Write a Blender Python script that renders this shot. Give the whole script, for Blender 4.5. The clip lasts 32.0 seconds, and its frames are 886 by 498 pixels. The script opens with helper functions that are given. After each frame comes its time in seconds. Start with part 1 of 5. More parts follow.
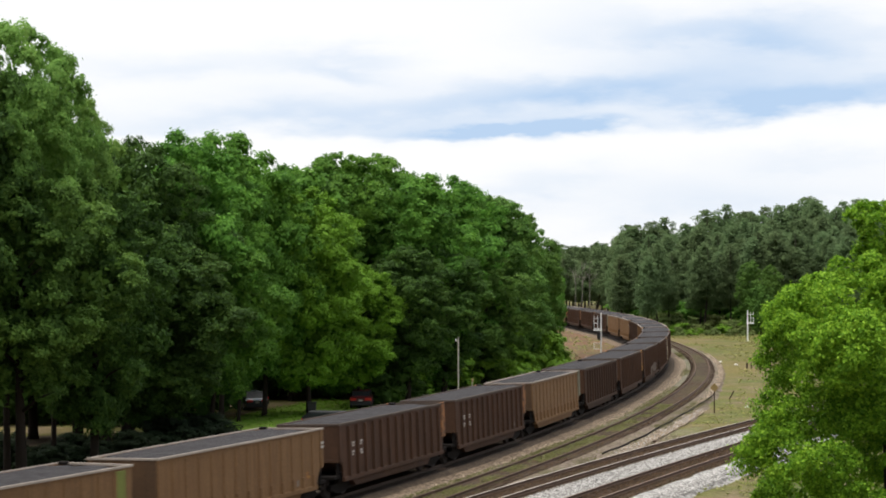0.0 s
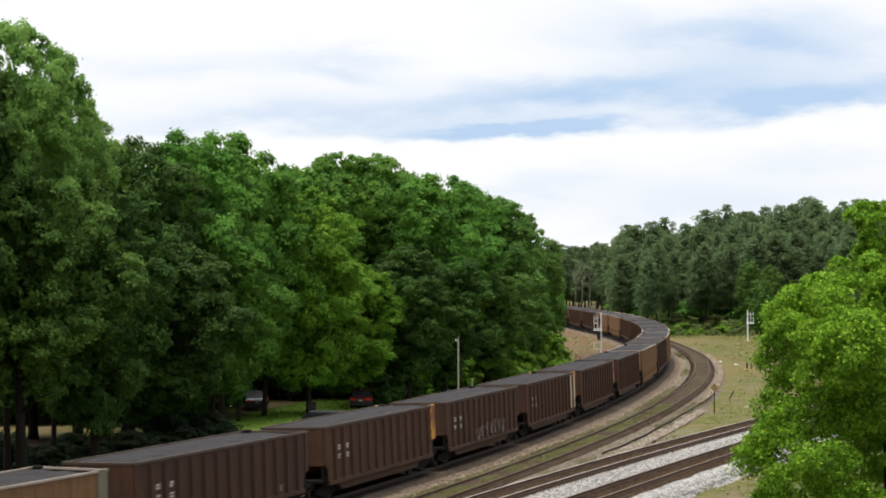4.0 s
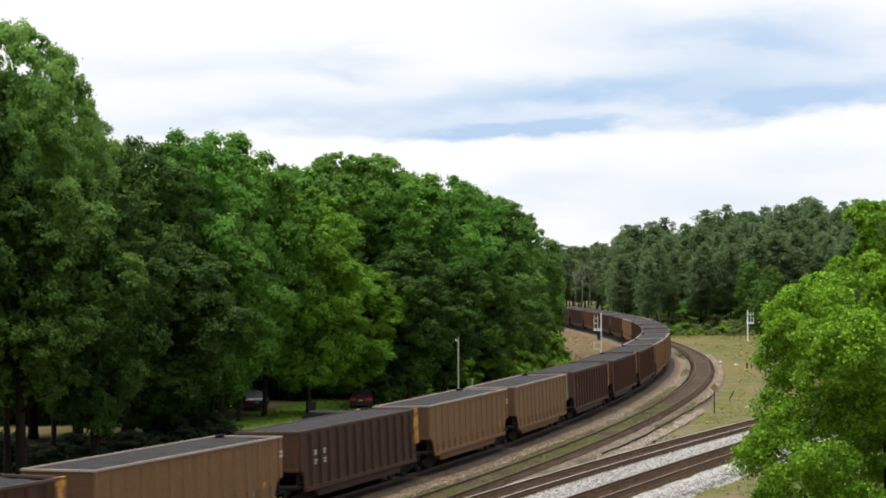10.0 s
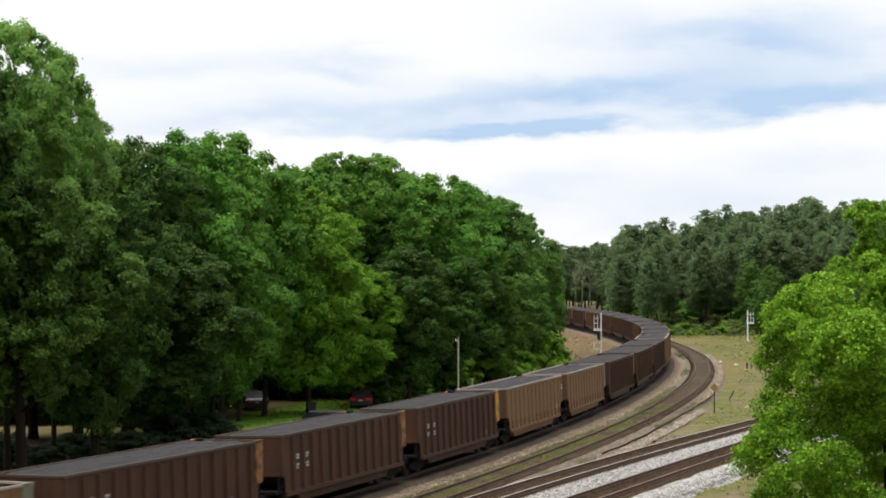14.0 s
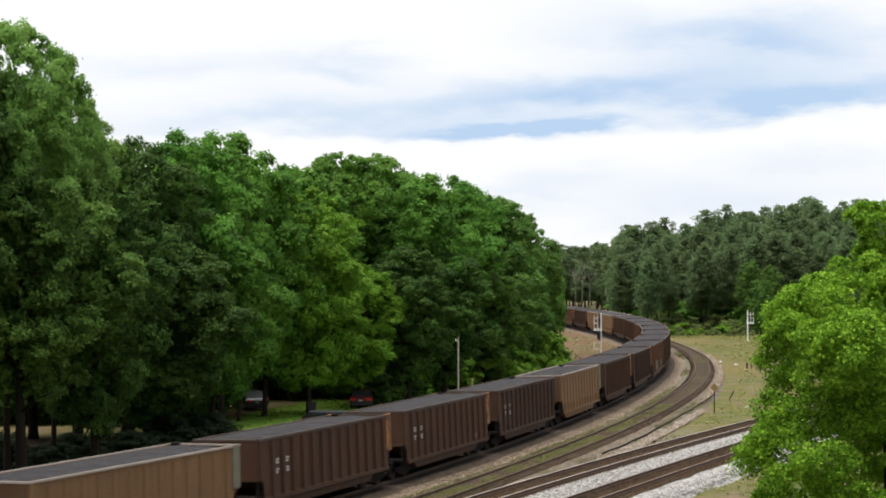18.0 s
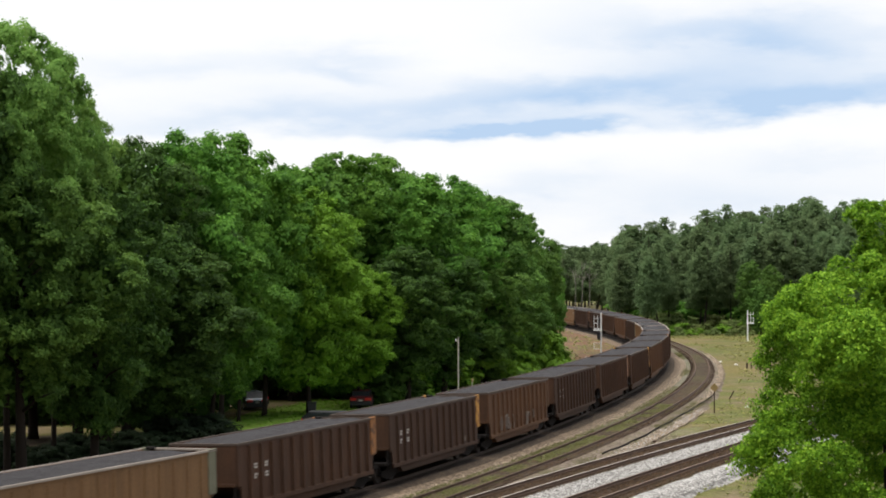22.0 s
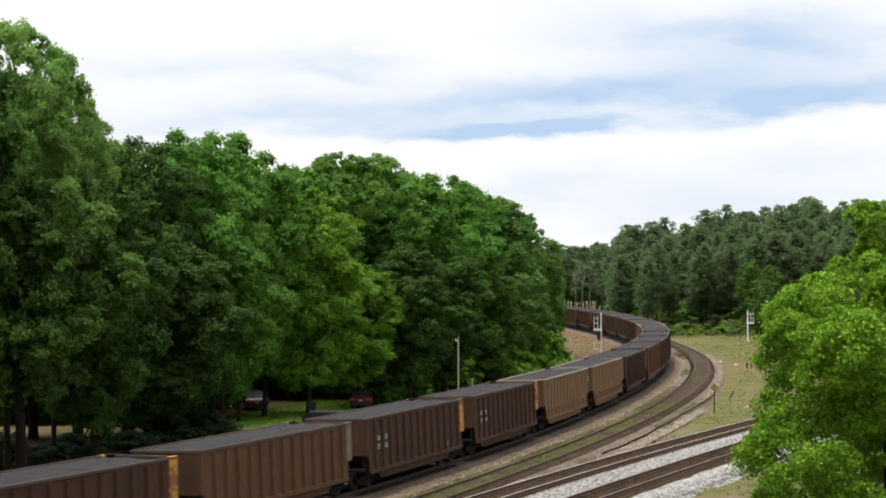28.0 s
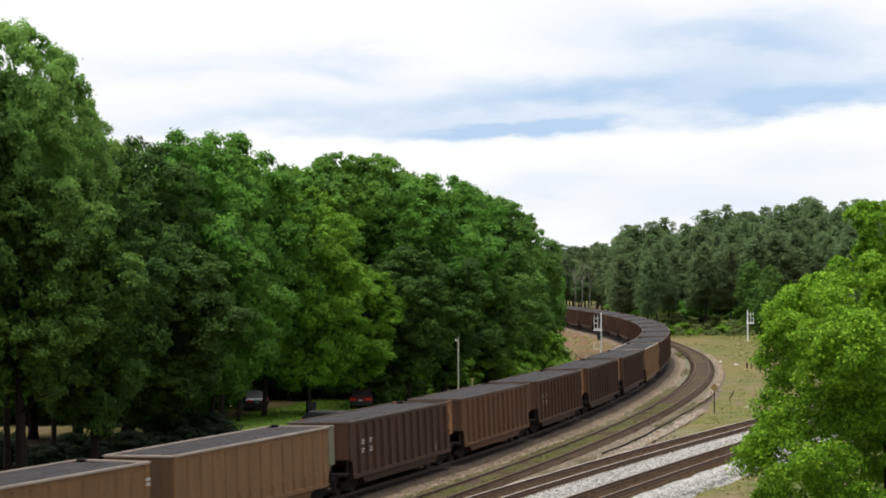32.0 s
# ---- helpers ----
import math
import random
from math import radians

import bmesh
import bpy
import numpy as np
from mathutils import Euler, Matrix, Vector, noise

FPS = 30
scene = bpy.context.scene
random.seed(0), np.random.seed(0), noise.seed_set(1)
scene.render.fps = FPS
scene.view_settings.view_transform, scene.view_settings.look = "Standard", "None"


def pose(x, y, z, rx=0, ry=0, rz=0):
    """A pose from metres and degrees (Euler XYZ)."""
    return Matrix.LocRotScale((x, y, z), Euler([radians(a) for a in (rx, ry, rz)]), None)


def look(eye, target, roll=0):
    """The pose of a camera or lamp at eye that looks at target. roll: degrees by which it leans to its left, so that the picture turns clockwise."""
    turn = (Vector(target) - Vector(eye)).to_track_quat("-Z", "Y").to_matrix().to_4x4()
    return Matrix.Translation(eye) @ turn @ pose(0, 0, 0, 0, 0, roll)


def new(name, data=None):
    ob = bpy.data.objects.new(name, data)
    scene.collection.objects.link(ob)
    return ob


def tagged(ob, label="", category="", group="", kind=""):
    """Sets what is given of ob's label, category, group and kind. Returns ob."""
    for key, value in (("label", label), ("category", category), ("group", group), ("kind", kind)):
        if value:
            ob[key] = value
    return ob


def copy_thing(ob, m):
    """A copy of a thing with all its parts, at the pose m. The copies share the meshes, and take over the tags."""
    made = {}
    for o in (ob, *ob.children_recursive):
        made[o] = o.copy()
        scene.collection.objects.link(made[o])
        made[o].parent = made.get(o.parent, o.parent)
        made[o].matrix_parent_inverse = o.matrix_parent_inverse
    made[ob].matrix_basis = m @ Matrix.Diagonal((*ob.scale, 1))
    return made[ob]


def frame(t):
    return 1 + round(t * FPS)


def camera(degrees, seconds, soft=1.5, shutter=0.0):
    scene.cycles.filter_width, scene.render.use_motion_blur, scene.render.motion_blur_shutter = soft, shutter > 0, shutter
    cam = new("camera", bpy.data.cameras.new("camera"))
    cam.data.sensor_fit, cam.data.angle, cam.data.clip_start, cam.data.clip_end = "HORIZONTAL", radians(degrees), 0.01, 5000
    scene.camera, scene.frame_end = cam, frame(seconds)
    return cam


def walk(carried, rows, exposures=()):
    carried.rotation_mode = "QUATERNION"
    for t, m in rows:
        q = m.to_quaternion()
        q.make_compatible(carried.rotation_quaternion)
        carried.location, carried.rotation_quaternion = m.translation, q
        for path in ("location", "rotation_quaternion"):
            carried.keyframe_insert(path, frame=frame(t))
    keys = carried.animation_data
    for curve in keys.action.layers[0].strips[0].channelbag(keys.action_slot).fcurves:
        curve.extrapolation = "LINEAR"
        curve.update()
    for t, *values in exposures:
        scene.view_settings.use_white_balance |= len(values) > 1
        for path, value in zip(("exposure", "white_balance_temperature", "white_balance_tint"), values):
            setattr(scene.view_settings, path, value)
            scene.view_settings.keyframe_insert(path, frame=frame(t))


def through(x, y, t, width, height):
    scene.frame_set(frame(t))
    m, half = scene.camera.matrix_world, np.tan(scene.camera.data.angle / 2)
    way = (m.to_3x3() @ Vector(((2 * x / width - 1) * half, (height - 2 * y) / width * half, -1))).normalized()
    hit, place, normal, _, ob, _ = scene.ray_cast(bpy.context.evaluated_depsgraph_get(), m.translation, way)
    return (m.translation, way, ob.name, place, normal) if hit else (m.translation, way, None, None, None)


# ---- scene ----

# ------------------------------------------------------------------ camera
cam = camera(27.524, 32.0, soft=1.8, shutter=0.35)
EYE_Z = 10.76
walk(cam, [(0.0, pose(0, 0, EYE_Z, 90.628, 0, 0)), (32.0, pose(0, 0, EYE_Z, 90.628, 0, 0))])
scene.view_settings.exposure = 0.03

# ------------------------------------------------------------------ world and sun
SUN_AZ, SUN_EL = -105.0, 78.0     # degrees: clockwise from the view's direction, and above the horizon


def nodes_of(owner):
    owner.use_nodes = True
    nt = owner.node_tree
    nt.nodes.clear()
    return nt


def math_node(nt, op, a, b=None, c=None):
    n = nt.nodes.new("ShaderNodeMath")
    n.operation = op
    for i, v in enumerate((a, b, c)):
        if v is None:
            continue
        if isinstance(v, (int, float)):
            n.inputs[i].default_value = v
        else:
            nt.links.new(v, n.inputs[i])
    return n.outputs[0]


def make_world():
    w = bpy.data.worlds.new("overcast_sky")
    scene.world = w
    nt = nodes_of(w)
    sky = nt.nodes.new("ShaderNodeTexSky")
    sky.sky_type, sky.sun_disc = "NISHITA", False
    sky.sun_elevation, sky.sun_rotation = radians(SUN_EL), radians(SUN_AZ)
    tc = nt.nodes.new("ShaderNodeTexCoord")
    sep = nt.nodes.new("ShaderNodeSeparateXYZ")
    nt.links.new(tc.outputs["Generated"], sep.inputs[0])
    az = math_node(nt, "MULTIPLY", math_node(nt, "ARCTAN2", sep.outputs[0], sep.outputs[1]), 57.2958)
    el = math_node(nt, "MULTIPLY", math_node(nt, "ARCSINE", sep.outputs[2]), 57.2958)
    # warp the cloud sheet, stretched along the horizon
    mp = nt.nodes.new("ShaderNodeMapping")
    mp.inputs["Scale"].default_value = (1.0, 1.0, 3.2)
    nt.links.new(tc.outputs["Generated"], mp.inputs[0])
    n1 = nt.nodes.new("ShaderNodeTexNoise")
    n1.inputs["Scale"].default_value, n1.inputs["Detail"].default_value = 8.0, 5.0
    n1.inputs["Roughness"].default_value = 0.5
    nt.links.new(mp.outputs[0], n1.inputs["Vector"])
    n2 = nt.nodes.new("ShaderNodeTexNoise")
    n2.inputs["Scale"].default_value, n2.inputs["Detail"].default_value = 25.0, 4.0
    n2.inputs["Roughness"].default_value = 0.55
    nt.links.new(mp.outputs[0], n2.inputs["Vector"])
    warp = math_node(nt, "MULTIPLY", math_node(nt, "SUBTRACT", n1.outputs[0], 0.5), 2.28)
    warp2 = math_node(nt, "MULTIPLY", math_node(nt, "SUBTRACT", n2.outputs[0], 0.5), 1.32)
    elw = math_node(nt, "ADD", math_node(nt, "ADD", el, warp), warp2)
    azw = math_node(nt, "ADD", az, math_node(nt, "MULTIPLY", warp, 2.0))
    # grey-blue streaks of thinner cloud: azimuth, elevation, half width, half height, slope, weight
    streaks = [(0.88, 5.00, 7.89, 0.80, 0.03, 0.50), (2.28, 4.25, 3.68, 0.316, 0.02, 0.80), (2.10, 4.30, 3.16, 0.158, 0.02, 0.45), (11.40, 5.44, 4.82, 0.745, 0.02, 1.05), (9.65, 7.28, 5.26, 0.789, -0.03, 0.75), (4.82, 5.88, 5.26, 0.526, 0.08, 0.6),
               (-2.98, 6.49, 2.46, 0.395, -0.06, 0.40), (-8.33, 6.31, 3.51, 0.526, 0.00, 0.28), (-6.14, 4.56, 4.82, 0.526, 0.03, 0.34)]
    low = [(11.84, 3.51, 2.28, 0.395, 0.00, 0.25), (9.2, 2.20, 6.6, 1.0, 0.03, 0.36), (2.28, 2.37, 2.63, 0.439, 0.12, 0.22)]

    def veil(rows):
        total = None
        for a0, e0, wa, we, slope, wt in rows:
            da = math_node(nt, "SUBTRACT", azw, a0)
            de = math_node(nt, "SUBTRACT", math_node(nt, "SUBTRACT", elw, e0), math_node(nt, "MULTIPLY", da, slope))
            q = math_node(nt, "ADD", math_node(nt, "POWER", math_node(nt, "ABSOLUTE", math_node(nt, "DIVIDE", da, wa)), 2.0),
                          math_node(nt, "POWER", math_node(nt, "ABSOLUTE", math_node(nt, "DIVIDE", de, we)), 2.0))
            g = math_node(nt, "MULTIPLY", math_node(nt, "EXPONENT", math_node(nt, "MULTIPLY", q, -1.0)), wt)
            total = g if total is None else math_node(nt, "ADD", total, g)
        return total

    # a white bank of cloud stands before the streaks, with a clear upper edge that climbs to one side
    rise = math_node(nt, "MULTIPLY", math_node(nt, "MAXIMUM", math_node(nt, "SUBTRACT", az, 6.5), 0.0), 0.13)
    ragged = math_node(nt, "ADD", math_node(nt, "MULTIPLY", warp, 0.10), math_node(nt, "MULTIPLY", warp2, 0.45))
    over = math_node(nt, "SUBTRACT", math_node(nt, "SUBTRACT", math_node(nt, "ADD", el, ragged), rise), 4.02)
    clear = math_node(nt, "DIVIDE", over, 0.20)
    clear.node.use_clamp = True
    total = math_node(nt, "MULTIPLY", veil(streaks), math_node(nt, "ADD", 0.12, math_node(nt, "MULTIPLY", clear, 0.88)))
    total = math_node(nt, "ADD", total, veil(low))
    rough = math_node(nt, "ADD", 0.55, math_node(nt, "MULTIPLY", n2.outputs[0], 0.9))
    dens = math_node(nt, "MULTIPLY", total, rough)
    # elsewhere the same kind of streaks goes on; grey added overhead dims the skylight
    high = math_node(nt, "ADD", math_node(nt, "MULTIPLY", math_node(nt, "SUBTRACT", n1.outputs[0], 0.5), 2.2), 0.5)
    up = math_node(nt, "MULTIPLY", math_node(nt, "SUBTRACT", el, 12.0), 0.05)
    up.node.use_clamp = True
    dens = math_node(nt, "ADD", dens, math_node(nt, "MAXIMUM", math_node(nt, "MULTIPLY", high, up), 0.0))
    dens.node.use_clamp = True
    ramp = nt.nodes.new("ShaderNodeMix")
    ramp.data_type = "RGBA"
    ramp.inputs["A"].default_value = (1.08, 1.08, 1.09, 1)
    ramp.inputs["B"].default_value = (0.53, 0.705, 0.95, 1)
    nt.links.new(dens, ramp.inputs["Factor"])
    bg_cloud = nt.nodes.new("ShaderNodeBackground")
    nt.links.new(ramp.outputs["Result"], bg_cloud.inputs[0])
    # an overcast sky is brightest overhead
    lift = math_node(nt, "MAXIMUM", math_node(nt, "SUBTRACT", sep.outputs[2], 0.2), 0.0)
    nt.links.new(math_node(nt, "ADD", 1.0, math_node(nt, "MULTIPLY", lift, 0.3)), bg_cloud.inputs[1])
    bg_sky = nt.nodes.new("ShaderNodeBackground")
    bg_sky.inputs[1].default_value = 0.05
    nt.links.new(sky.outputs[0], bg_sky.inputs[0])
    mix = nt.nodes.new("ShaderNodeMixShader")
    mix.inputs[0].default_value = 0.9
    nt.links.new(bg_sky.outputs[0], mix.inputs[1])
    nt.links.new(bg_cloud.outputs[0], mix.inputs[2])
    out = nt.nodes.new("ShaderNodeOutputWorld")
    nt.links.new(mix.outputs[0], out.inputs[0])


make_world()
sun_data = bpy.data.lights.new("sun", "SUN")
sun_data.energy, sun_data.angle, sun_data.color = 6.4, radians(60), (1.0, 0.95, 0.87)
sun = new("sun", sun_data)
_a, _e = radians(SUN_AZ), radians(SUN_EL)
sun.matrix_world = look((100 * math.sin(_a) * math.cos(_e), 100 * math.cos(_a) * math.cos(_e), 100 * math.sin(_e)), (0, 0, 0))


# ------------------------------------------------------------------ materials
def ramp_node(nt, fac, stops):
    r = nt.nodes.new("ShaderNodeValToRGB")
    el = r.color_ramp.elements
    while len(el) < len(stops):
        el.new(0.5)
    for e, (p, c) in zip(el, stops):
        e.position, e.color = p, (*c, 1)
    nt.links.new(fac, r.inputs[0])
    return r.outputs[0]


def noise_node(nt, vec, scale, detail=4.0, rough=0.55, stretch=None):
    if stretch:
        m = nt.nodes.new("ShaderNodeMapping")
        m.inputs["Scale"].default_value = stretch
        nt.links.new(vec, m.inputs[0])
        vec = m.outputs[0]
    n = nt.nodes.new("ShaderNodeTexNoise")
    n.inputs["Scale"].default_value, n.inputs["Detail"].default_value, n.inputs["Roughness"].default_value = scale, detail, rough
    nt.links.new(vec, n.inputs["Vector"])
    return n.outputs[0]


def mix_col(nt, fac, a, b, mode="MIX"):
    m = nt.nodes.new("ShaderNodeMix")
    m.data_type, m.blend_type = "RGBA", mode
    for sock, v in (("Factor", fac), ("A", a), ("B", b)):
        if isinstance(v, tuple):
            m.inputs[sock].default_value = (*v, 1)
        elif isinstance(v, (int, float)):
            m.inputs[sock].default_value = v
        else:
            nt.links.new(v, m.inputs[sock])
    return m.outputs["Result"]


def bump_node(nt, height, dist, strength=0.6):
    b = nt.nodes.new("ShaderNodeBump")
    b.inputs["Distance"].default_value, b.inputs["Strength"].default_value = dist, strength
    nt.links.new(height, b.inputs["Height"])
    return b.outputs[0]


def finish(nt, col, rough=0.8, metal=0.0, normal=None, spec=0.3):
    p = nt.nodes.new("ShaderNodeBsdfPrincipled")
    for sock, v in (("Base Color", col), ("Roughness", rough), ("Metallic", metal), ("Specular IOR Level", spec)):
        if isinstance(v, tuple):
            p.inputs[sock].default_value = (*v, 1)
        elif isinstance(v, (int, float)):
            p.inputs[sock].default_value = v
        else:
            nt.links.new(v, p.inputs[sock])
    if normal is not None:
        nt.links.new(normal, p.inputs["Normal"])
    o = nt.nodes.new("ShaderNodeOutputMaterial")
    nt.links.new(p.outputs[0], o.inputs[0])
    return p


def mat_new(name):
    m = bpy.data.materials.new(name)
    return m, nodes_of(m)


def obj_vec(nt, world=False):
    if world:
        g = nt.nodes.new("ShaderNodeNewGeometry")
        return g.outputs["Position"]
    return nt.nodes.new("ShaderNodeTexCoord").outputs["Object"]


def plain_mat(name, col, rough=0.7, metal=0.0, var=0.25, scale=3.0, bump=0.004, spec=0.3, world=False):
    """Painted or raw stuff with two scales of wear."""
    m, nt = mat_new(name)
    v = obj_vec(nt, world)
    big, fine = noise_node(nt, v, scale * 0.4, 3), noise_node(nt, v, scale * 6, 5, 0.65)
    f = math_node(nt, "ADD", math_node(nt, "MULTIPLY", big, 0.6), math_node(nt, "MULTIPLY", fine, 0.4))
    c = ramp_node(nt, f, [(0.25, tuple(x * (1 - var) for x in col)), (0.55, col), (0.8, tuple(min(1, x * (1 + var)) for x in col))])
    finish(nt, c, rough, metal, bump_node(nt, fine, bump), spec)
    return m


def leaf_mat(name, dark, mid, light, through=0.25, vary=1.0, grain=0.34):
    """Leaves: each one differs, and every crown leans to its own green."""
    m, nt = mat_new(name)
    g = nt.nodes.new("ShaderNodeNewGeometry")
    oi = nt.nodes.new("ShaderNodeObjectInfo")
    big = noise_node(nt, g.outputs["Position"], 0.35, 3)
    f = math_node(nt, "ADD", math_node(nt, "MULTIPLY", g.outputs["Random Per Island"], grain), math_node(nt, "MULTIPLY", big, 1.14 - grain))
    c = ramp_node(nt, f, [(0.2, dark), (0.55, mid), (0.9, light)])
    hs = nt.nodes.new("ShaderNodeHueSaturation")
    hs.inputs["Saturation"].default_value = 1.0
    nt.links.new(math_node(nt, "ADD", 0.5 - 0.010 * vary, math_node(nt, "MULTIPLY", oi.outputs["Random"], 0.018 * vary)), hs.inputs["Hue"])
    nt.links.new(math_node(nt, "ADD", 1.0 - 0.12 * vary, math_node(nt, "MULTIPLY", oi.outputs["Random"], 0.24 * vary)), hs.inputs["Value"])
    nt.links.new(c, hs.inputs["Color"])
    p = nt.nodes.new("ShaderNodeBsdfPrincipled")
    p.inputs["Roughness"].default_value, p.inputs["Specular IOR Level"].default_value = 0.65, 0.1
    nt.links.new(hs.outputs[0], p.inputs["Base Color"])
    t = nt.nodes.new("ShaderNodeBsdfTranslucent")
    nt.links.new(hs.outputs[0], t.inputs[0])
    mx = nt.nodes.new("ShaderNodeMixShader")
    mx.inputs[0].default_value = through
    nt.links.new(p.outputs[0], mx.inputs[1])
    nt.links.new(t.outputs[0], mx.inputs[2])
    o = nt.nodes.new("ShaderNodeOutputMaterial")
    nt.links.new(mx.outputs[0], o.inputs[0])
    return m


def car_paint(name, base, streak, dust, var=0.35):
    """Freight-car paint: vertical rust streaks, coal dust, each car a little different."""
    m, nt = mat_new(name)
    v = obj_vec(nt)
    oi = nt.nodes.new("ShaderNodeObjectInfo")
    add = nt.nodes.new("ShaderNodeVectorMath")
    add.operation = "ADD"
    nt.links.new(v, add.inputs[0])
    nt.links.new(math_node(nt, "MULTIPLY", oi.outputs["Random"], 40.0), add.inputs[1])
    v = add.outputs[0]
    run = noise_node(nt, v, 3.2, 5, 0.65, (1.0, 1.6, 0.13))
    blot = noise_node(nt, v, 0.5, 4, 0.6)
    fine = noise_node(nt, v, 9, 4, 0.65)
    c = mix_col(nt, ramp_node(nt, run, [(0.42, (0, 0, 0)), (0.68, (1, 1, 1))]), base, streak)
    c = mix_col(nt, ramp_node(nt, blot, [(0.40, (0, 0, 0)), (0.75, (0.8, 0.8, 0.8))]), c, dust)
    soot = noise_node(nt, v, 2.1, 5, 0.7, (1.0, 1.9, 0.10))
    c = mix_col(nt, ramp_node(nt, soot, [(0.50, (0, 0, 0)), (0.72, (0.75, 0.75, 0.75))]), c, tuple(x * 0.45 for x in base))
    c = mix_col(nt, 0.35, c, ramp_node(nt, fine, [(0.3, tuple(x * 0.6 for x in base)), (0.7, tuple(min(1, x * 1.35) for x in base))]))
    finish(nt, c, 0.75, 0.0, bump_node(nt, fine, 0.006), 0.2)
    return m


def gravel_mat(name, stops, scale=9.0, patch=None, patch_scale=0.25, bump=0.05):
    m, nt = mat_new(name)
    v = obj_vec(nt, True)
    vo = nt.nodes.new("ShaderNodeTexVoronoi")
    vo.inputs["Scale"].default_value = scale
    nt.links.new(v, vo.inputs["Vector"])
    sp = nt.nodes.new("ShaderNodeSeparateColor")
    nt.links.new(vo.outputs["Color"], sp.inputs[0])
    c = ramp_node(nt, sp.outputs[0], stops)
    big = noise_node(nt, v, 0.6, 4, 0.6)
    c = mix_col(nt, 0.25, c, ramp_node(nt, big, [(0.3, stops[0][1]), (0.7, stops[-1][1])]))
    if patch:
        pf = noise_node(nt, v, patch_scale, 5, 0.65)
        c = mix_col(nt, ramp_node(nt, pf, [(0.47, (0, 0, 0)), (0.60, (0.9, 0.9, 0.9))]), c, patch)
    finish(nt, c, 0.9, 0.0, bump_node(nt, vo.outputs["Distance"], bump, 0.8), 0.15)
    return m


def ground_mat():
    """Dry grass, green weeds and bare earth in patches."""
    m, nt = mat_new("field_grass")
    v = obj_vec(nt, True)
    a, b, f = noise_node(nt, v, 0.07, 5, 0.6), noise_node(nt, v, 0.23, 5, 0.65), noise_node(nt, v, 3.0, 5, 0.7)
    green = ramp_node(nt, f, [(0.3, (0.0330, 0.0500, 0.0095)), (0.7, (0.0780, 0.1020, 0.0240))])
    dry = ramp_node(nt, f, [(0.3, (0.0700, 0.0560, 0.0172)), (0.7, (0.1430, 0.1150, 0.0400))])
    earth = ramp_node(nt, f, [(0.3, (0.0830, 0.0585, 0.0340)), (0.7, (0.1564, 0.1224, 0.0734))])
    c = mix_col(nt, ramp_node(nt, a, [(0.32, (0, 0, 0)), (0.62, (1, 1, 1))]), green, dry)
    c = mix_col(nt, ramp_node(nt, b, [(0.46, (0, 0, 0)), (0.64, (1, 1, 1))]), c, earth)
    finish(nt, c, 0.95, 0.0, bump_node(nt, f, 0.08, 0.7), 0.1)
    return m


def worn_mat(name, col, under):
    """Paint worn through in patches to what is under it."""
    m, nt = mat_new(name)
    v = obj_vec(nt)
    oi = nt.nodes.new("ShaderNodeObjectInfo")
    add = nt.nodes.new("ShaderNodeVectorMath")
    add.operation = "ADD"
    nt.links.new(v, add.inputs[0])
    nt.links.new(math_node(nt, "MULTIPLY", oi.outputs["Random"], 30.0), add.inputs[1])
    n = noise_node(nt, add.outputs[0], 2.6, 5, 0.65, (1.0, 1.0, 0.7))
    c = mix_col(nt, ramp_node(nt, n, [(0.46, (0, 0, 0)), (0.56, (1, 1, 1))]), col, under)
    finish(nt, c, 0.75, 0.0, bump_node(nt, n, 0.004), 0.2)
    return m


def stone_mat(name, stops):
    """Loose stones, each of its own tone."""
    m, nt = mat_new(name)
    g = nt.nodes.new("ShaderNodeNewGeometry")
    fine = noise_node(nt, g.outputs["Position"], 14, 4, 0.6)
    c = mix_col(nt, 0.3, ramp_node(nt, g.outputs["Random Per Island"], stops), ramp_node(nt, fine, [(0.3, stops[0][1]), (0.7, stops[-1][1])]))
    finish(nt, c, 0.9, 0.0, bump_node(nt, fine, 0.01), 0.15)
    return m


M = {}
M["ground"] = ground_mat()
M["lawn"] = plain_mat("lawn_grass", (0.1280, 0.2000, 0.0300), 0.95, 0, 0.4, 1.2, 0.05, 0.1, True)
M["earth"] = plain_mat("bare_earth", (0.105, 0.074, 0.048), 0.95, 0, 0.35, 1.0, 0.05, 0.1, True)
M["bank"] = gravel_mat("red_earth", [(0.1, (0.0600, 0.0290, 0.0145)), (0.5, (0.1080, 0.0540, 0.0285)), (0.9, (0.1450, 0.0850, 0.0490))], 4.0, (0.0594, 0.0570, 0.0164), 0.12)
M["stone_pale"] = stone_mat("pale_limestone", [(0.0, (0.035, 0.031, 0.028)), (0.3, (0.17, 0.16, 0.148)), (1.0, (0.52, 0.50, 0.475))])
M["stone_grey"] = stone_mat("grey_brown_stone", [(0.0, (0.0300, 0.0205, 0.0140)), (0.45, (0.1100, 0.0790, 0.0530)), (1.0, (0.4200, 0.3400, 0.2550))])
M["stone_rust"] = stone_mat("rust_brown_stone", [(0.0, (0.0180, 0.0100, 0.0053)), (0.5, (0.0480, 0.0280, 0.0150)), (1.0, (0.1150, 0.0700, 0.0385))])
M["ballast"] = gravel_mat("grey_brown_ballast", [(0.1, (0.0330, 0.0215, 0.0140)), (0.5, (0.0980, 0.0690, 0.0450)), (0.9, (0.2100, 0.1560, 0.1080))], 8.0)
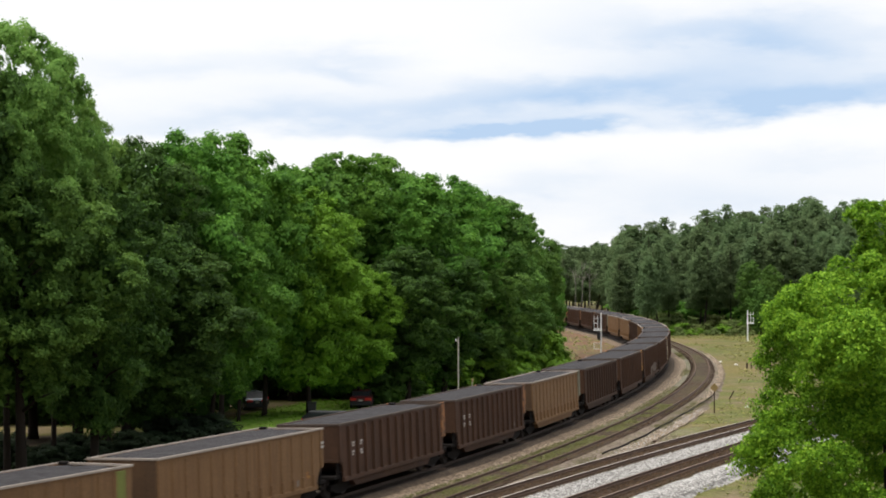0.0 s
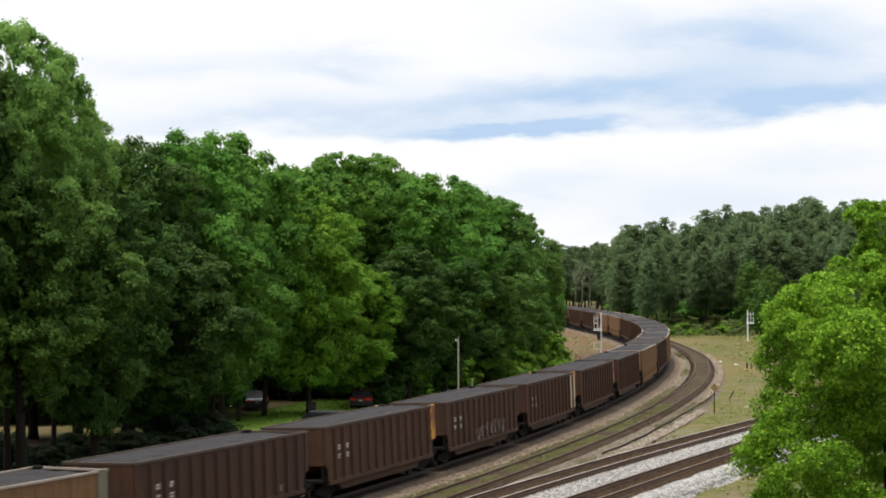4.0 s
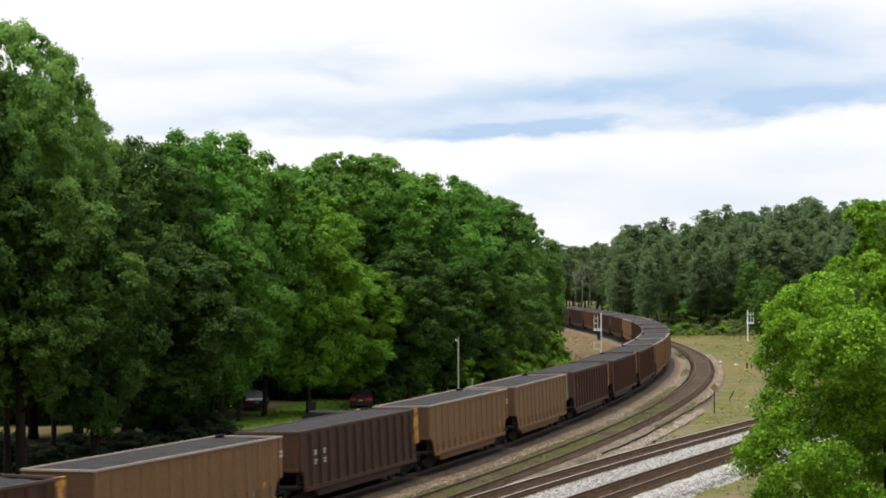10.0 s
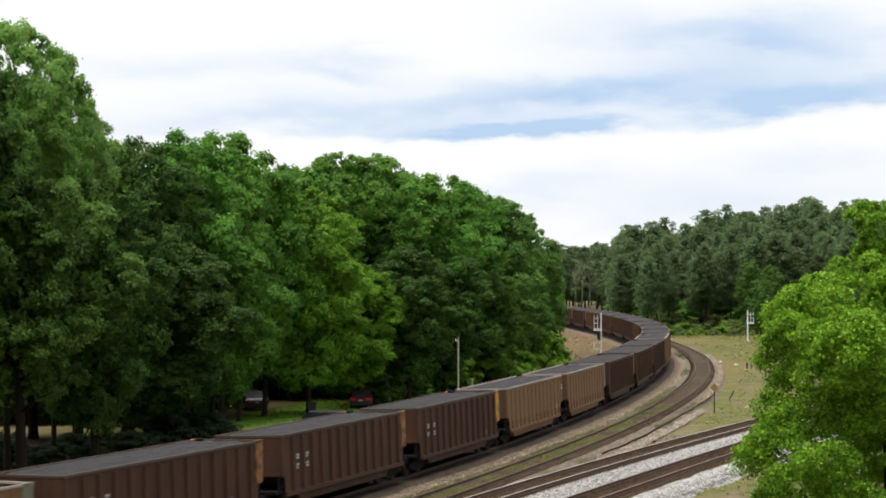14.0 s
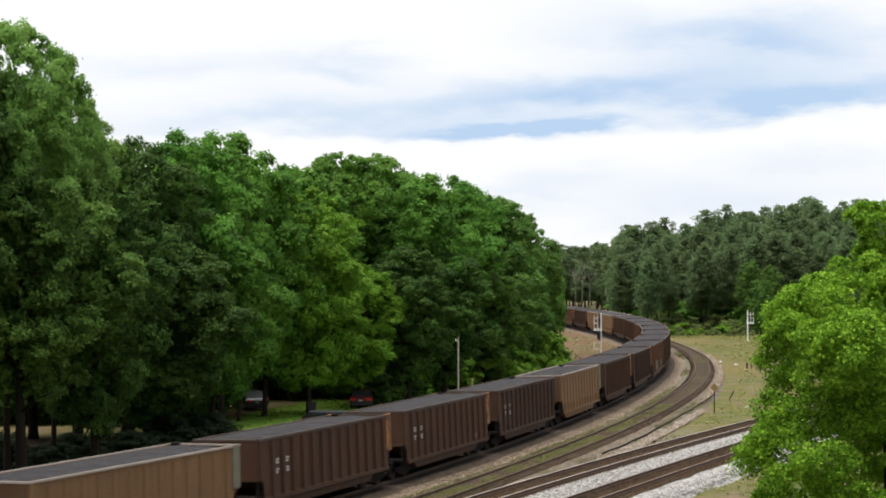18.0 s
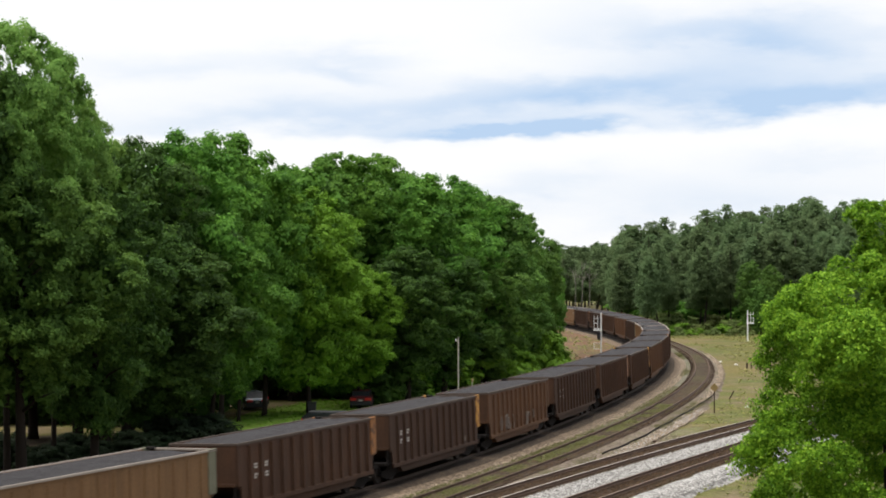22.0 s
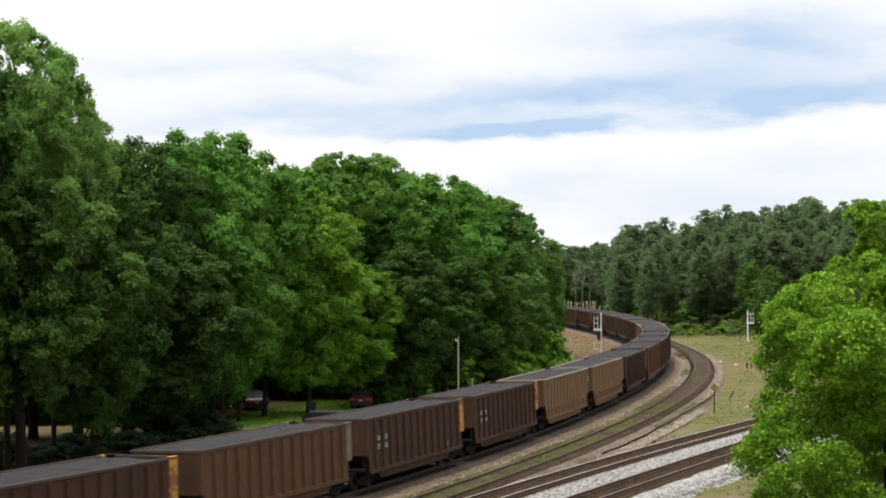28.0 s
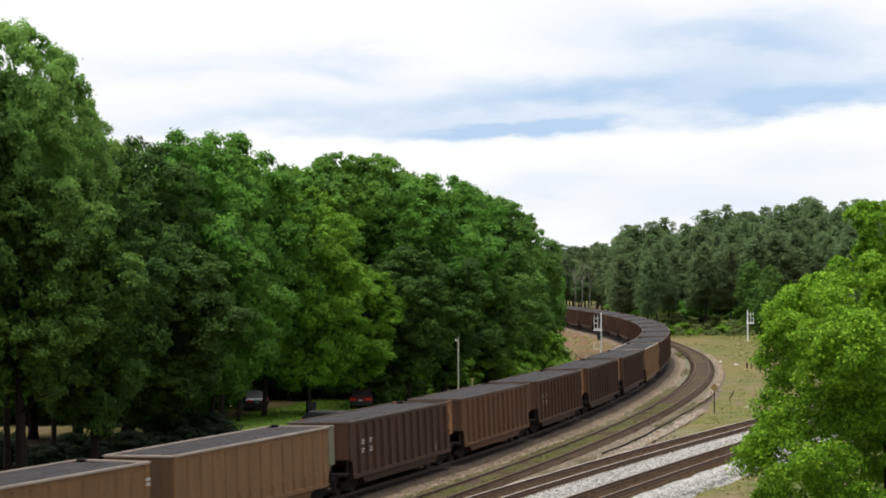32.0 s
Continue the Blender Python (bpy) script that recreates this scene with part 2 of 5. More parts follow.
M["sandy"] = gravel_mat("sandy_gravel", [(0.1, (0.0620, 0.0470, 0.0320)), (0.5, (0.1350, 0.1080, 0.0760)), (0.9, (0.2300, 0.1900, 0.1420))], 8.0, (0.0900, 0.0880, 0.0330), 0.16)
M["ballast_weedy"] = gravel_mat("weedy_ballast", [(0.1, (0.0562, 0.0476, 0.0335)), (0.5, (0.1232, 0.1069, 0.0788)), (0.9, (0.2020, 0.1794, 0.1404))], 9.0, (0.0671, 0.0702, 0.0195), 0.5)
M["ballast_pinkish"] = gravel_mat("pinkish_gravel", [(0.1, (0.0449, 0.0310, 0.0226)), (0.5, (0.1066, 0.0804, 0.0596)), (0.9, (0.1861, 0.1480, 0.1127))], 8.0, (0.0689, 0.0594, 0.0283), 0.2)
M["ballast_rusty"] = gravel_mat("rust_stained_ballast", [(0.1, (0.0180, 0.0110, 0.0060)), (0.5, (0.0382, 0.0230, 0.0123)), (0.9, (0.0685, 0.0431, 0.0239))], 9.0, (0.0343, 0.0266, 0.0073), 0.12)
# Oily ballast, darkened further: shade under the train is in the colour.
M["ballast_dirty_shade"] = gravel_mat("oily_shaded_ballast", [(0.1, (0.0101, 0.0073, 0.0054)), (0.5, (0.0202, 0.0146, 0.0108)), (0.9, (0.0343, 0.0255, 0.0186))], 9.0)
# Brown strip beside the train: its shadow is put into the colour.
M["ballast_shadow_brown"] = gravel_mat("brown_shadow_ballast", [(0.1, (0.017, 0.011, 0.007)), (0.5, (0.042, 0.029, 0.019)), (0.9, (0.080, 0.058, 0.039))], 9.0)
M["ballast_mossy"] = gravel_mat("mossy_ballast", [(0.1, (0.0150, 0.0095, 0.0055)), (0.5, (0.0340, 0.0225, 0.0130)), (0.9, (0.0640, 0.0430, 0.0260))], 9.0, (0.0480, 0.0400, 0.0150), 0.09)
M["ballast_white"] = gravel_mat("pale_limestone_ballast", [(0.08, (0.0507, 0.0460, 0.0421)), (0.4, (0.1739, 0.1630, 0.1513)), (0.9, (0.3479, 0.3370, 0.3175))], 6.0)
M["tie"] = plain_mat("creosote_wood", (0.0400, 0.0245, 0.0158), 0.9, 0, 0.4, 6, 0.01, 0.15)
M["rail_rust"] = plain_mat("rusty_rail", (0.0780, 0.0450, 0.0288), 0.75, 0.2, 0.3, 4, 0.003)
# Darker copy of the rusty rail: the train's shade is put into the colour.
M["rail_shaded"] = plain_mat("shaded_rusty_rail", (0.0360, 0.0230, 0.0160), 0.8, 0.1, 0.3, 4, 0.003)
M["rail_head"] = plain_mat("worn_rail_head", (0.46, 0.40, 0.35), 0.5, 0.6, 0.25, 4, 0.001)
M["rail_dull"] = plain_mat("dull_rail_head", (0.20, 0.14, 0.11), 0.6, 0.4, 0.25, 4, 0.001)
M["brown"] = car_paint("brown_car_paint", (0.0510, 0.0242, 0.0136), (0.0800, 0.0365, 0.0185), (0.0300, 0.0176, 0.0116))
M["brown_dark"] = car_paint("dark_brown_car_paint", (0.0440, 0.0222, 0.0138), (0.0680, 0.0317, 0.0170), (0.0290, 0.0178, 0.0120))
M["end_rust"] = car_paint("rusty_end_paint", (0.0560, 0.0268, 0.0148), (0.0920, 0.0415, 0.0190), (0.0320, 0.0185, 0.0122))
# Between red-brown end paint and tan with the end's shade put in.
M["tan_end"] = car_paint("shaded_tan_end_paint", (0.0780, 0.0450, 0.0240), (0.0950, 0.0480, 0.0210), (0.0420, 0.0250, 0.0155))
M["ruddy"] = car_paint("rusted_orange_car_paint", (0.0907, 0.0429, 0.0209), (0.1295, 0.0608, 0.0279), (0.0518, 0.0288, 0.0174))
M["tan"] = car_paint("dusty_tan_car_paint", (0.1650, 0.0920, 0.0415), (0.0950, 0.0430, 0.0175), (0.1100, 0.0590, 0.0270))
M["tan_rim"] = plain_mat("pale_tan_chord", (0.270, 0.225, 0.190), 0.7, 0, 0.25, 2)
M["brown_rim"] = plain_mat("dusty_brown_chord", (0.066, 0.046, 0.035), 0.75, 0, 0.3, 2)
M["coal"] = plain_mat("coal_load", (0.0330, 0.0300, 0.0315), 0.9, 0, 0.55, 11, 0.10, 0.2)
M["steel_dark"] = plain_mat("grimy_black_steel", (0.0105, 0.0085, 0.0075), 0.9, 0.0, 0.4, 4, 0.004, 0.1)
M["wheel"] = plain_mat("brown_wheel_steel", (0.024, 0.018, 0.015), 0.75, 0.2, 0.3, 5)
M["stripe_orange"] = worn_mat("faded_orange_paint", (0.24, 0.105, 0.040), (0.085, 0.042, 0.023))
M["stripe_yellow"] = worn_mat("yellow_paint", (0.42, 0.21, 0.045), (0.15, 0.065, 0.03))
M["stripe_green"] = plain_mat("faded_lime_paint", (0.130, 0.145, 0.030), 0.7, 0, 0.35, 4)
M["stripe_sage"] = plain_mat("weathered_sage_paint", (0.125, 0.120, 0.080), 0.75, 0, 0.35, 4)
M["stripe_pale"] = plain_mat("off_white_paint", (0.374, 0.304, 0.213), 0.7, 0, 0.3, 4)
M["faded"] = plain_mat("worn_pale_stencil", (0.15, 0.12, 0.10), 0.8, 0, 0.3, 8)
M["residue"] = plain_mat("pale_mineral_dust", (0.15, 0.145, 0.14), 0.9, 0, 0.4, 5, 0.02, 0.1)
M["chalk"] = plain_mat("rubbed_chalk_paint", (0.145, 0.115, 0.095), 0.85, 0, 0.45, 6)
M["white"] = plain_mat("white_stencil", (0.36, 0.33, 0.30), 0.7, 0, 0.3, 8)
M["bark"] = plain_mat("bark", (0.0227, 0.0173, 0.0136), 0.95, 0, 0.4, 3, 0.03, 0.1)
M["bark_pale"] = plain_mat("pale_bark", (0.1500, 0.1350, 0.1150), 0.95, 0, 0.3, 3, 0.03, 0.1)
M["leaf"] = leaf_mat("oak_leaves", (0.0320, 0.0810, 0.0155), (0.0830, 0.1960, 0.0270), (0.1720, 0.3320, 0.0470), 0.46, 0.7)
# Dark oak green, deepened: the wood's inner shade is put into the colour.
M["leaf_dark_shaded"] = leaf_mat("dark_shaded_oak_leaves", (0.0150, 0.0360, 0.0095), (0.0430, 0.0920, 0.0180), (0.0950, 0.1800, 0.0310), 0.42, 0.7)
M["leaf_dull"] = leaf_mat("dull_oak_leaves", (0.0350, 0.0730, 0.0170), (0.0820, 0.1640, 0.0310), (0.1550, 0.2700, 0.0500), 0.44, 0.7)
# Near-black underbrush leaves: the shade under the oaks is put into the colour.
M["shade_brush"] = leaf_mat("shade_dark_leaves", (0.0065, 0.0130, 0.0058), (0.0120, 0.0220, 0.0090), (0.0220, 0.0370, 0.0140), 0.25)
# Paler leaves for the tallest crowns: backlight and haze are put into the colour.
M["leaf_backlit"] = leaf_mat("backlit_leaves", (0.1020, 0.1920, 0.0460), (0.1620, 0.2950, 0.0640), (0.2400, 0.3850, 0.0800), 0.50, 0.5)
M["leaf_light"] = leaf_mat("fresh_leaves", (0.0560, 0.1200, 0.0105), (0.1120, 0.2200, 0.0190), (0.1800, 0.3200, 0.0330), 0.36, 0.4)
M["leaf_bush"] = leaf_mat("bright_bush_leaves", (0.0420, 0.1080, 0.0090), (0.1350, 0.2750, 0.0180), (0.2800, 0.4500, 0.0380), 0.42, 0.0, 0.62)
# Light needles of little contrast: the distance haze is put into the colour.
M["needle"] = leaf_mat("hazed_pine_needles", (0.1000, 0.1470, 0.0670), (0.1220, 0.1790, 0.0790), (0.1380, 0.1980, 0.0870), 0.78, 1.0, 0.2)
M["weed"] = leaf_mat("field_weeds", (0.1150, 0.1300, 0.0340), (0.1750, 0.1850, 0.0540), (0.2700, 0.2500, 0.0950))
M["weed_tall"] = leaf_mat("tall_weeds", (0.070, 0.110, 0.030), (0.120, 0.165, 0.048), (0.185, 0.220, 0.075), 0.40)
M["weed_green"] = leaf_mat("olive_weeds", (0.0560, 0.0560, 0.0180), (0.0980, 0.0960, 0.0330), (0.1450, 0.1380, 0.0560))
M["galv"] = plain_mat("aluminium_paint", (0.74, 0.74, 0.72), 0.45, 0.5, 0.12, 4)
M["wood_grey"] = plain_mat("weathered_pole_wood", (0.32, 0.295, 0.25), 0.9, 0, 0.3, 5, 0.01)
M["black"] = plain_mat("black_paint", (0.02, 0.02, 0.022), 0.6, 0, 0.3, 5)
M["yellow_sign"] = plain_mat("sun_faded_yellow", (0.22, 0.15, 0.055), 0.6, 0, 0.25, 6)
M["red_paint"] = plain_mat("dark_red_car_paint", (0.075, 0.009, 0.010), 0.5, 0.0, 0.15, 3, 0.0, 0.25)
M["silver_paint"] = plain_mat("silver_car_paint", (0.16, 0.17, 0.18), 0.35, 0.3, 0.1, 3, 0.0, 0.5)
M["dark_paint"] = plain_mat("dark_blue_car_paint", (0.03, 0.035, 0.05), 0.25, 0.2, 0.15, 3, 0.0, 0.5)
M["glass_dark"] = plain_mat("tinted_car_glass", (0.022, 0.025, 0.028), 0.45, 0, 0.1, 3, 0.0, 0.12)
M["tyre"] = plain_mat("tyre_rubber", (0.025, 0.025, 0.025), 0.85, 0, 0.2, 8)
M["lamp_red"] = plain_mat("red_tail_lens", (0.45, 0.02, 0.02), 0.25, 0, 0.1, 8, 0.0, 0.5)
M["debris"] = plain_mat("pale_broken_concrete", (0.55, 0.52, 0.48), 0.9, 0, 0.25, 4, 0.02)


# ------------------------------------------------------------------ mesh helpers
def bm_box(bm, x0, x1, y0, y1, z0, z1, bevel=0.0):
    vs = [bm.verts.new(c) for c in ((x0, y0, z0), (x1, y0, z0), (x1, y1, z0), (x0, y1, z0), (x0, y0, z1), (x1, y0, z1), (x1, y1, z1), (x0, y1, z1))]
    fs = [bm.faces.new([vs[i] for i in f]) for f in ((3, 2, 1, 0), (4, 5, 6, 7), (0, 1, 5, 4), (1, 2, 6, 5), (2, 3, 7, 6), (3, 0, 4, 7))]
    if bevel:
        es = list({e for f in fs for e in f.edges})
        bmesh.ops.bevel(bm, geom=es, offset=bevel, segments=1, affect="EDGES")
    return bm


def bm_prism(bm, outline, axis, a, b):
    """Extrudes a closed outline of 2D points along an axis ("x", "y" or "z") from a to b."""
    def at(p, q, d):
        return {"x": (d, p, q), "y": (p, d, q), "z": (p, q, d)}[axis]
    lo, hi = [bm.verts.new(at(p, q, a)) for p, q in outline], [bm.verts.new(at(p, q, b)) for p, q in outline]
    n = len(outline)
    for i in range(n):
        bm.faces.new((lo[i], lo[(i + 1) % n], hi[(i + 1) % n], hi[i]))
    bm.faces.new(lo[::-1])
    bm.faces.new(hi)
    bmesh.ops.recalc_face_normals(bm, faces=bm.faces)
    return bm


def bm_tube(bm, points, radii, sides=8):
    """A tapered tube through points."""
    rings = []
    for i, p in enumerate(points):
        p = Vector(p)
        d = (Vector(points[min(i + 1, len(points) - 1)]) - Vector(points[max(i - 1, 0)])).normalized()
        u = d.cross(Vector((0, 0, 1)) if abs(d.z) < 0.9 else Vector((1, 0, 0))).normalized()
        v = d.cross(u)
        r = radii[i] if isinstance(radii, (list, tuple)) else radii
        rings.append([bm.verts.new(p + (u * math.cos(k * 2 * math.pi / sides) + v * math.sin(k * 2 * math.pi / sides)) * r) for k in range(sides)])
    for a, b in zip(rings, rings[1:]):
        for k in range(sides):
            bm.faces.new((a[k], a[(k + 1) % sides], b[(k + 1) % sides], b[k]))
    bm.faces.new(rings[0][::-1])
    bm.faces.new(rings[-1])
    bmesh.ops.recalc_face_normals(bm, faces=bm.faces)
    return bm


def mesh_of(name, bm, mat, smooth=False):
    me = bpy.data.meshes.new(name)
    bm.to_mesh(me)
    bm.free()
    for m in (mat if isinstance(mat, (list, tuple)) else [mat]):
        me.materials.append(m)
    if smooth:
        me.polygons.foreach_set("use_smooth", [True] * len(me.polygons))
    return me


def part(name, data, mat, parent, label="", m=None, smooth=False):
    """Links a bmesh or a ready mesh as one mesh object under a thing or a part."""
    me = data if isinstance(data, bpy.types.Mesh) else mesh_of(name, data, mat, smooth)
    ob = new(name, me)
    ob.parent = parent
    if m is not None:
        ob.matrix_basis = m
    if label:
        ob["label"] = label
    return ob


def thing(name, label, category, m=None, group="", kind=""):
    ob = new(name)
    ob.empty_display_size = 0.3
    if m is not None:
        ob.matrix_basis = m
    return tagged(ob, label, category, group, kind)


def raw_mesh(name, verts, quads, mat):
    me = bpy.data.meshes.new(name)
    me.from_pydata(verts, [], quads)
    me.materials.append(mat)
    return me


# ------------------------------------------------------------------ the line's plan
# The main track: where it starts, its heading (degrees from +y towards +x), and its bend (1/1000 per metre) along its length.
TRACK_X, TRACK_Y, TRACK_H = -31.056, 31.096, 29.734
BEND_S = [-900, -1, 0, 48.9, 97.8, 146.7, 195.6, 244.4, 293.3, 342.0, 420, 1200]
BEND_K = [0, 0, -3.072, -2.399, -1.69, -1.643, -2.331, -1.881, -1.071, 0, 0, 0]
# How far the second track lies from the main one, and the tilt of the main track towards the inside of its bend (degrees).
GAP_S, GAP_D = [31, 46, 62, 77, 108, 138, 154, 185, 216, 247, 279, 310], [5.6, 5.08, 4.84, 4.83, 5.12, 5.29, 5.28, 5.11, 5.02, 5.12, 5.36, 5.74]
GAP = 5.1
CANT_S, CANT_A = [-40, 20, 60, 120, 200, 300, 360], [0.3, 0.06, 2.2, 1.97, 1.97, 2.0, 0.0]
LINE_LO, LINE_HI, LINE_STEP = -760, 1080, 1.0


def trace(x0, y0, h0, knots_s, knots_k, lo, hi):
    s = np.arange(lo, hi + 0.5, LINE_STEP)
    k = np.interp(s, knots_s, knots_k) / 1000.0
    h = np.concatenate([[0], np.cumsum((k[1:] + k[:-1]) / 2 * LINE_STEP)])
    i0 = int(round((0 - lo) / LINE_STEP))
    h = h - h[i0] + radians(h0)
    hm = (h[1:] + h[:-1]) / 2
    x = np.concatenate([[0], np.cumsum(np.sin(hm) * LINE_STEP)])
    y = np.concatenate([[0], np.cumsum(np.cos(hm) * LINE_STEP)])
    return s, x - x[i0] + x0, y - y[i0] + y0, h


LINE = trace(TRACK_X, TRACK_Y, TRACK_H, BEND_S, BEND_K, LINE_LO, LINE_HI)
SIDE = trace(2.0, 85.4, 23.62, [-900, 0, 60, 900], [0.36, 1.27, 1.46, 0.27], -120, 160)
SPUR = trace(6.67, 85.4, 24.08, [-900, 0, 60, 900], [0.18, 0.82, 1.09, 0.18], -120, 160)


def cant(s):
    return float(np.interp(s, CANT_S, CANT_A))


def beside(line, s, off):
    """The offset from the main line, where what lies beyond the gap follows the second track."""
    return off + (np.interp(s, GAP_S, GAP_D) - GAP) * np.clip((off - 2.0) / 3.1, 0, 1) if line is LINE else off


def on_line(line, s, off=0.0):
    off = beside(line, s, off)
    x, y, h = (np.interp(s, line[0], line[i]) for i in (1, 2, 3))
    return x + math.cos(h) * off, y - math.sin(h) * off, h


def tilt(line, s, o):
    """How much the bed rises at the offset o: the main track leans into its bend."""
    return (max(-2.2, min(o, 2.2)) + 0.75) * math.tan(radians(cant(s))) * max(0.0, min(1.0, (3.2 - abs(o)) / 1.0)) if line is LINE else 0.0


def strip(line, s0, s1, section, step=2.0, wobble=0.0, seed=1):
    """Sweeps a section of (offset, z) along a line. Returns verts and quads."""
    rng = np.random.default_rng(seed)
    ss = np.arange(s0, s1 + 0.01, step)
    verts, quads, n = [], [], len(section)
    for i, s in enumerate(ss):
        for j, (o, z) in enumerate(section):
            edge = wobble * rng.normal() if j in (0, n - 1) else 0.0
            x, y, h = on_line(line, s, o + edge)
            verts.append((x, y, z + tilt(line, s, o)))
    for i in range(len(ss) - 1):
        for j in range(n - 1):
            a = i * n + j
            quads.append((a, a + n, a + n + 1, a + 1))
    return verts, quads


# ------------------------------------------------------------------ ground and track beds
def build_ground():
    xs = np.concatenate([np.arange(-2400, -160, 160), np.arange(-160, 200, 8), np.arange(200, 2401, 160)])
    ys = np.concatenate([np.arange(-1500, -80, 140), np.arange(-80, 480, 8), np.arange(480, 3600, 160)])
    verts = []
    for y in ys:
        for x in xs:
            z = -0.56 + 0.10 * noise.noise((x * 0.05, y * 0.05, 3.0))
            verts.append((float(x), float(y), z))
    n = len(xs)
    quads = [(j * n + i, j * n + i + 1, (j + 1) * n + i + 1, (j + 1) * n + i) for j in range(len(ys) - 1) for i in range(n - 1)]
    tagged(new("ground", raw_mesh("ground", verts, quads, M["ground"])), "field of dry and green grass with bare earth", "ground", kind="structure")


build_ground()


def zoned(name, line, s0, s1, zones, label, step=1.5, seed=1):
    """A ballast sheet in lengthwise zones: (offset, z, material of the zone that starts there); its seams wander."""
    ss = np.arange(s0, s1 + 0.01, step)
    verts, quads, mats, n = [], [], [], len(zones)
    names = []
    for zn in zones:
        if zn[2] and zn[2] not in names:
            names.append(zn[2])
    for s in ss:
        for j, (o, z, _) in enumerate(zones):
            wob = 0.22 * noise.noise((s * 0.35, j * 7.7 + seed, 0.3)) + 0.14 * noise.noise((s * 1.3, j * 3.1 + seed, 4.2))
            if j in (0, n - 1):
                wob *= 2.2
            if line is LINE and o > 6.4:
                o = 6.4 + (o - 6.4) * float(np.interp(s, [112, 150], [1.0, 0.5]))
            x, y, h = on_line(line, s, o + wob)
            verts.append((x, y, z + tilt(line, s, o) + 0.03 * noise.noise((s * 0.8, j * 2.0, seed)) * (z > -0.5)))
    for i in range(len(ss) - 1):
        for j in range(n - 1):
            a = i * n + j
            quads.append((a, a + n, a + n + 1, a + 1))
            mats.append(names.index(zones[j][2]))
    me = raw_mesh(name, verts, quads, M[names[0]])
    for q in names[1:]:
        me.materials.append(M[q])
    me.polygons.foreach_set("material_index", mats)
    return tagged(new(name, me), label, "ballast", kind="structure")


zoned("ballast_main", LINE, -60, 460, [(-3.4, -0.62, "ballast"), (-2.0, -0.24, "ballast_dirty_shade"), (-0.9, -0.2, "ballast_dirty_shade"), (0.9, -0.2, "ballast_dirty_shade"), (1.4, -0.21, "ballast_shadow_brown"),
                                       (1.75, -0.26, "ballast_shadow_brown"), (2.1, -0.32, "ballast"), (3.05, -0.33, "ballast_weedy"), (3.8, -0.26, "ballast_rusty"), (4.4, -0.172, "ballast_mossy"), (5.8, -0.172, "ballast_rusty"), (6.4, -0.24, "ballast_pinkish"),
                                       (7.8, -0.38, "ballast_pinkish"), (8.8, -0.62, None)], "dark and tan ballast with olive weeds under two curving tracks")
zoned("ballast_side", SIDE, -60, 120, [(-2.1, -0.62, "ballast"), (-1.2, -0.24, "ballast_rusty"), (0, -0.2, "ballast_rusty"), (1.1, -0.22, "ballast_white"), (2.4, -0.24, "ballast_white"),
                                       (3.55, -0.24, "ballast_rusty"), (4.75, -0.2, "ballast_rusty"), (5.85, -0.22, "ballast_white"), (6.9, -0.3, "ballast_white"), (8.0, -0.62, None)],
      "rusty and fresh pale limestone ballast under the siding and the spur", seed=9)

RAIL_SECTION = [(-0.07, -0.17), (-0.07, -0.155), (-0.012, -0.13), (-0.012, -0.05), (-0.036, -0.036), (-0.036, 0.0), (0.036, 0.0), (0.036, -0.036), (0.012, -0.05), (0.012, -0.13), (0.07, -0.155), (0.07, -0.17)]


def build_track(name, line, off, s0, s1, head, label, web):
    t = thing(name, label, "railway track", kind="structure")
    for side in (-0.75, 0.75):
        v, q = strip(line, s0, s1, [(off + side + o, z) for o, z in RAIL_SECTION], 2.0)
        me = raw_mesh("rail", v, q, web)
        me.materials.append(head)
        n = len(RAIL_SECTION) - 1
        for i, p in enumerate(me.polygons):
            if i % n == 5:
                p.material_index = 1
        part("rail", me, None, t)
    return t


TRACKS = [(build_track("track_main", LINE, 0.0, -60, 460, M["rail_shaded"], "main railway track in a long bend", M["rail_shaded"]), LINE, 0.0, 0, 300),
          (build_track("track_second", LINE, GAP, -60, 460, M["rail_rust"], "second railway track with rusty rails in a bend", M["rail_rust"]), LINE, GAP, 40, 300),
          (build_track("track_siding", SIDE, 0.0, -60, 120, M["rail_head"], "siding with rusty rails and worn heads", M["rail_rust"]), SIDE, 0.0, -15, 75),
          (build_track("track_spur", SPUR, 0.0, -60, 120, M["rail_dull"], "spur track with rusty rails", M["rail_rust"]), SPUR, 0.0, -15, 60)]


# ------------------------------------------------------------------ coal cars
L_PITCH, SPEED, PHASE = 16.18, 16.678, 66.694
DRIFT_T, DRIFT = [0, 3, 7, 10, 14, 30, 32], [-0.651, -0.37, -0.054, 0.13, 0.282, 0.276, 0.276]     # metres that the train lags
HALF, W_TOP = 7.2, 1.55        # half the body's length, half its width
Z_SILL, Z_TOP, Z_TUB = 0.86, 3.44, 0.42
NOTCH_Z = 1.72
NOTCH = {"full": 0.42, "short": 0.70}     # how far the lower corners are cut back


def side_outline(b):
    a = HALF
    if b < 0.3:
        return [(-a, NOTCH_Z), (-a + b, Z_SILL), (a - b, Z_SILL), (a, NOTCH_Z), (a, Z_TOP), (-a, Z_TOP)]
    return [(-a, NOTCH_Z), (-a + 0.35, NOTCH_Z), (-a + b, Z_SILL + 0.15), (-a + b, Z_SILL), (a - b, Z_SILL), (a - b, Z_SILL + 0.15), (a - 0.35, NOTCH_Z), (a, NOTCH_Z), (a, Z_TOP), (-a, Z_TOP)]


SHARED = {}


def shared(key, build):
    if key not in SHARED:
        SHARED[key] = build()
    return SHARED[key]


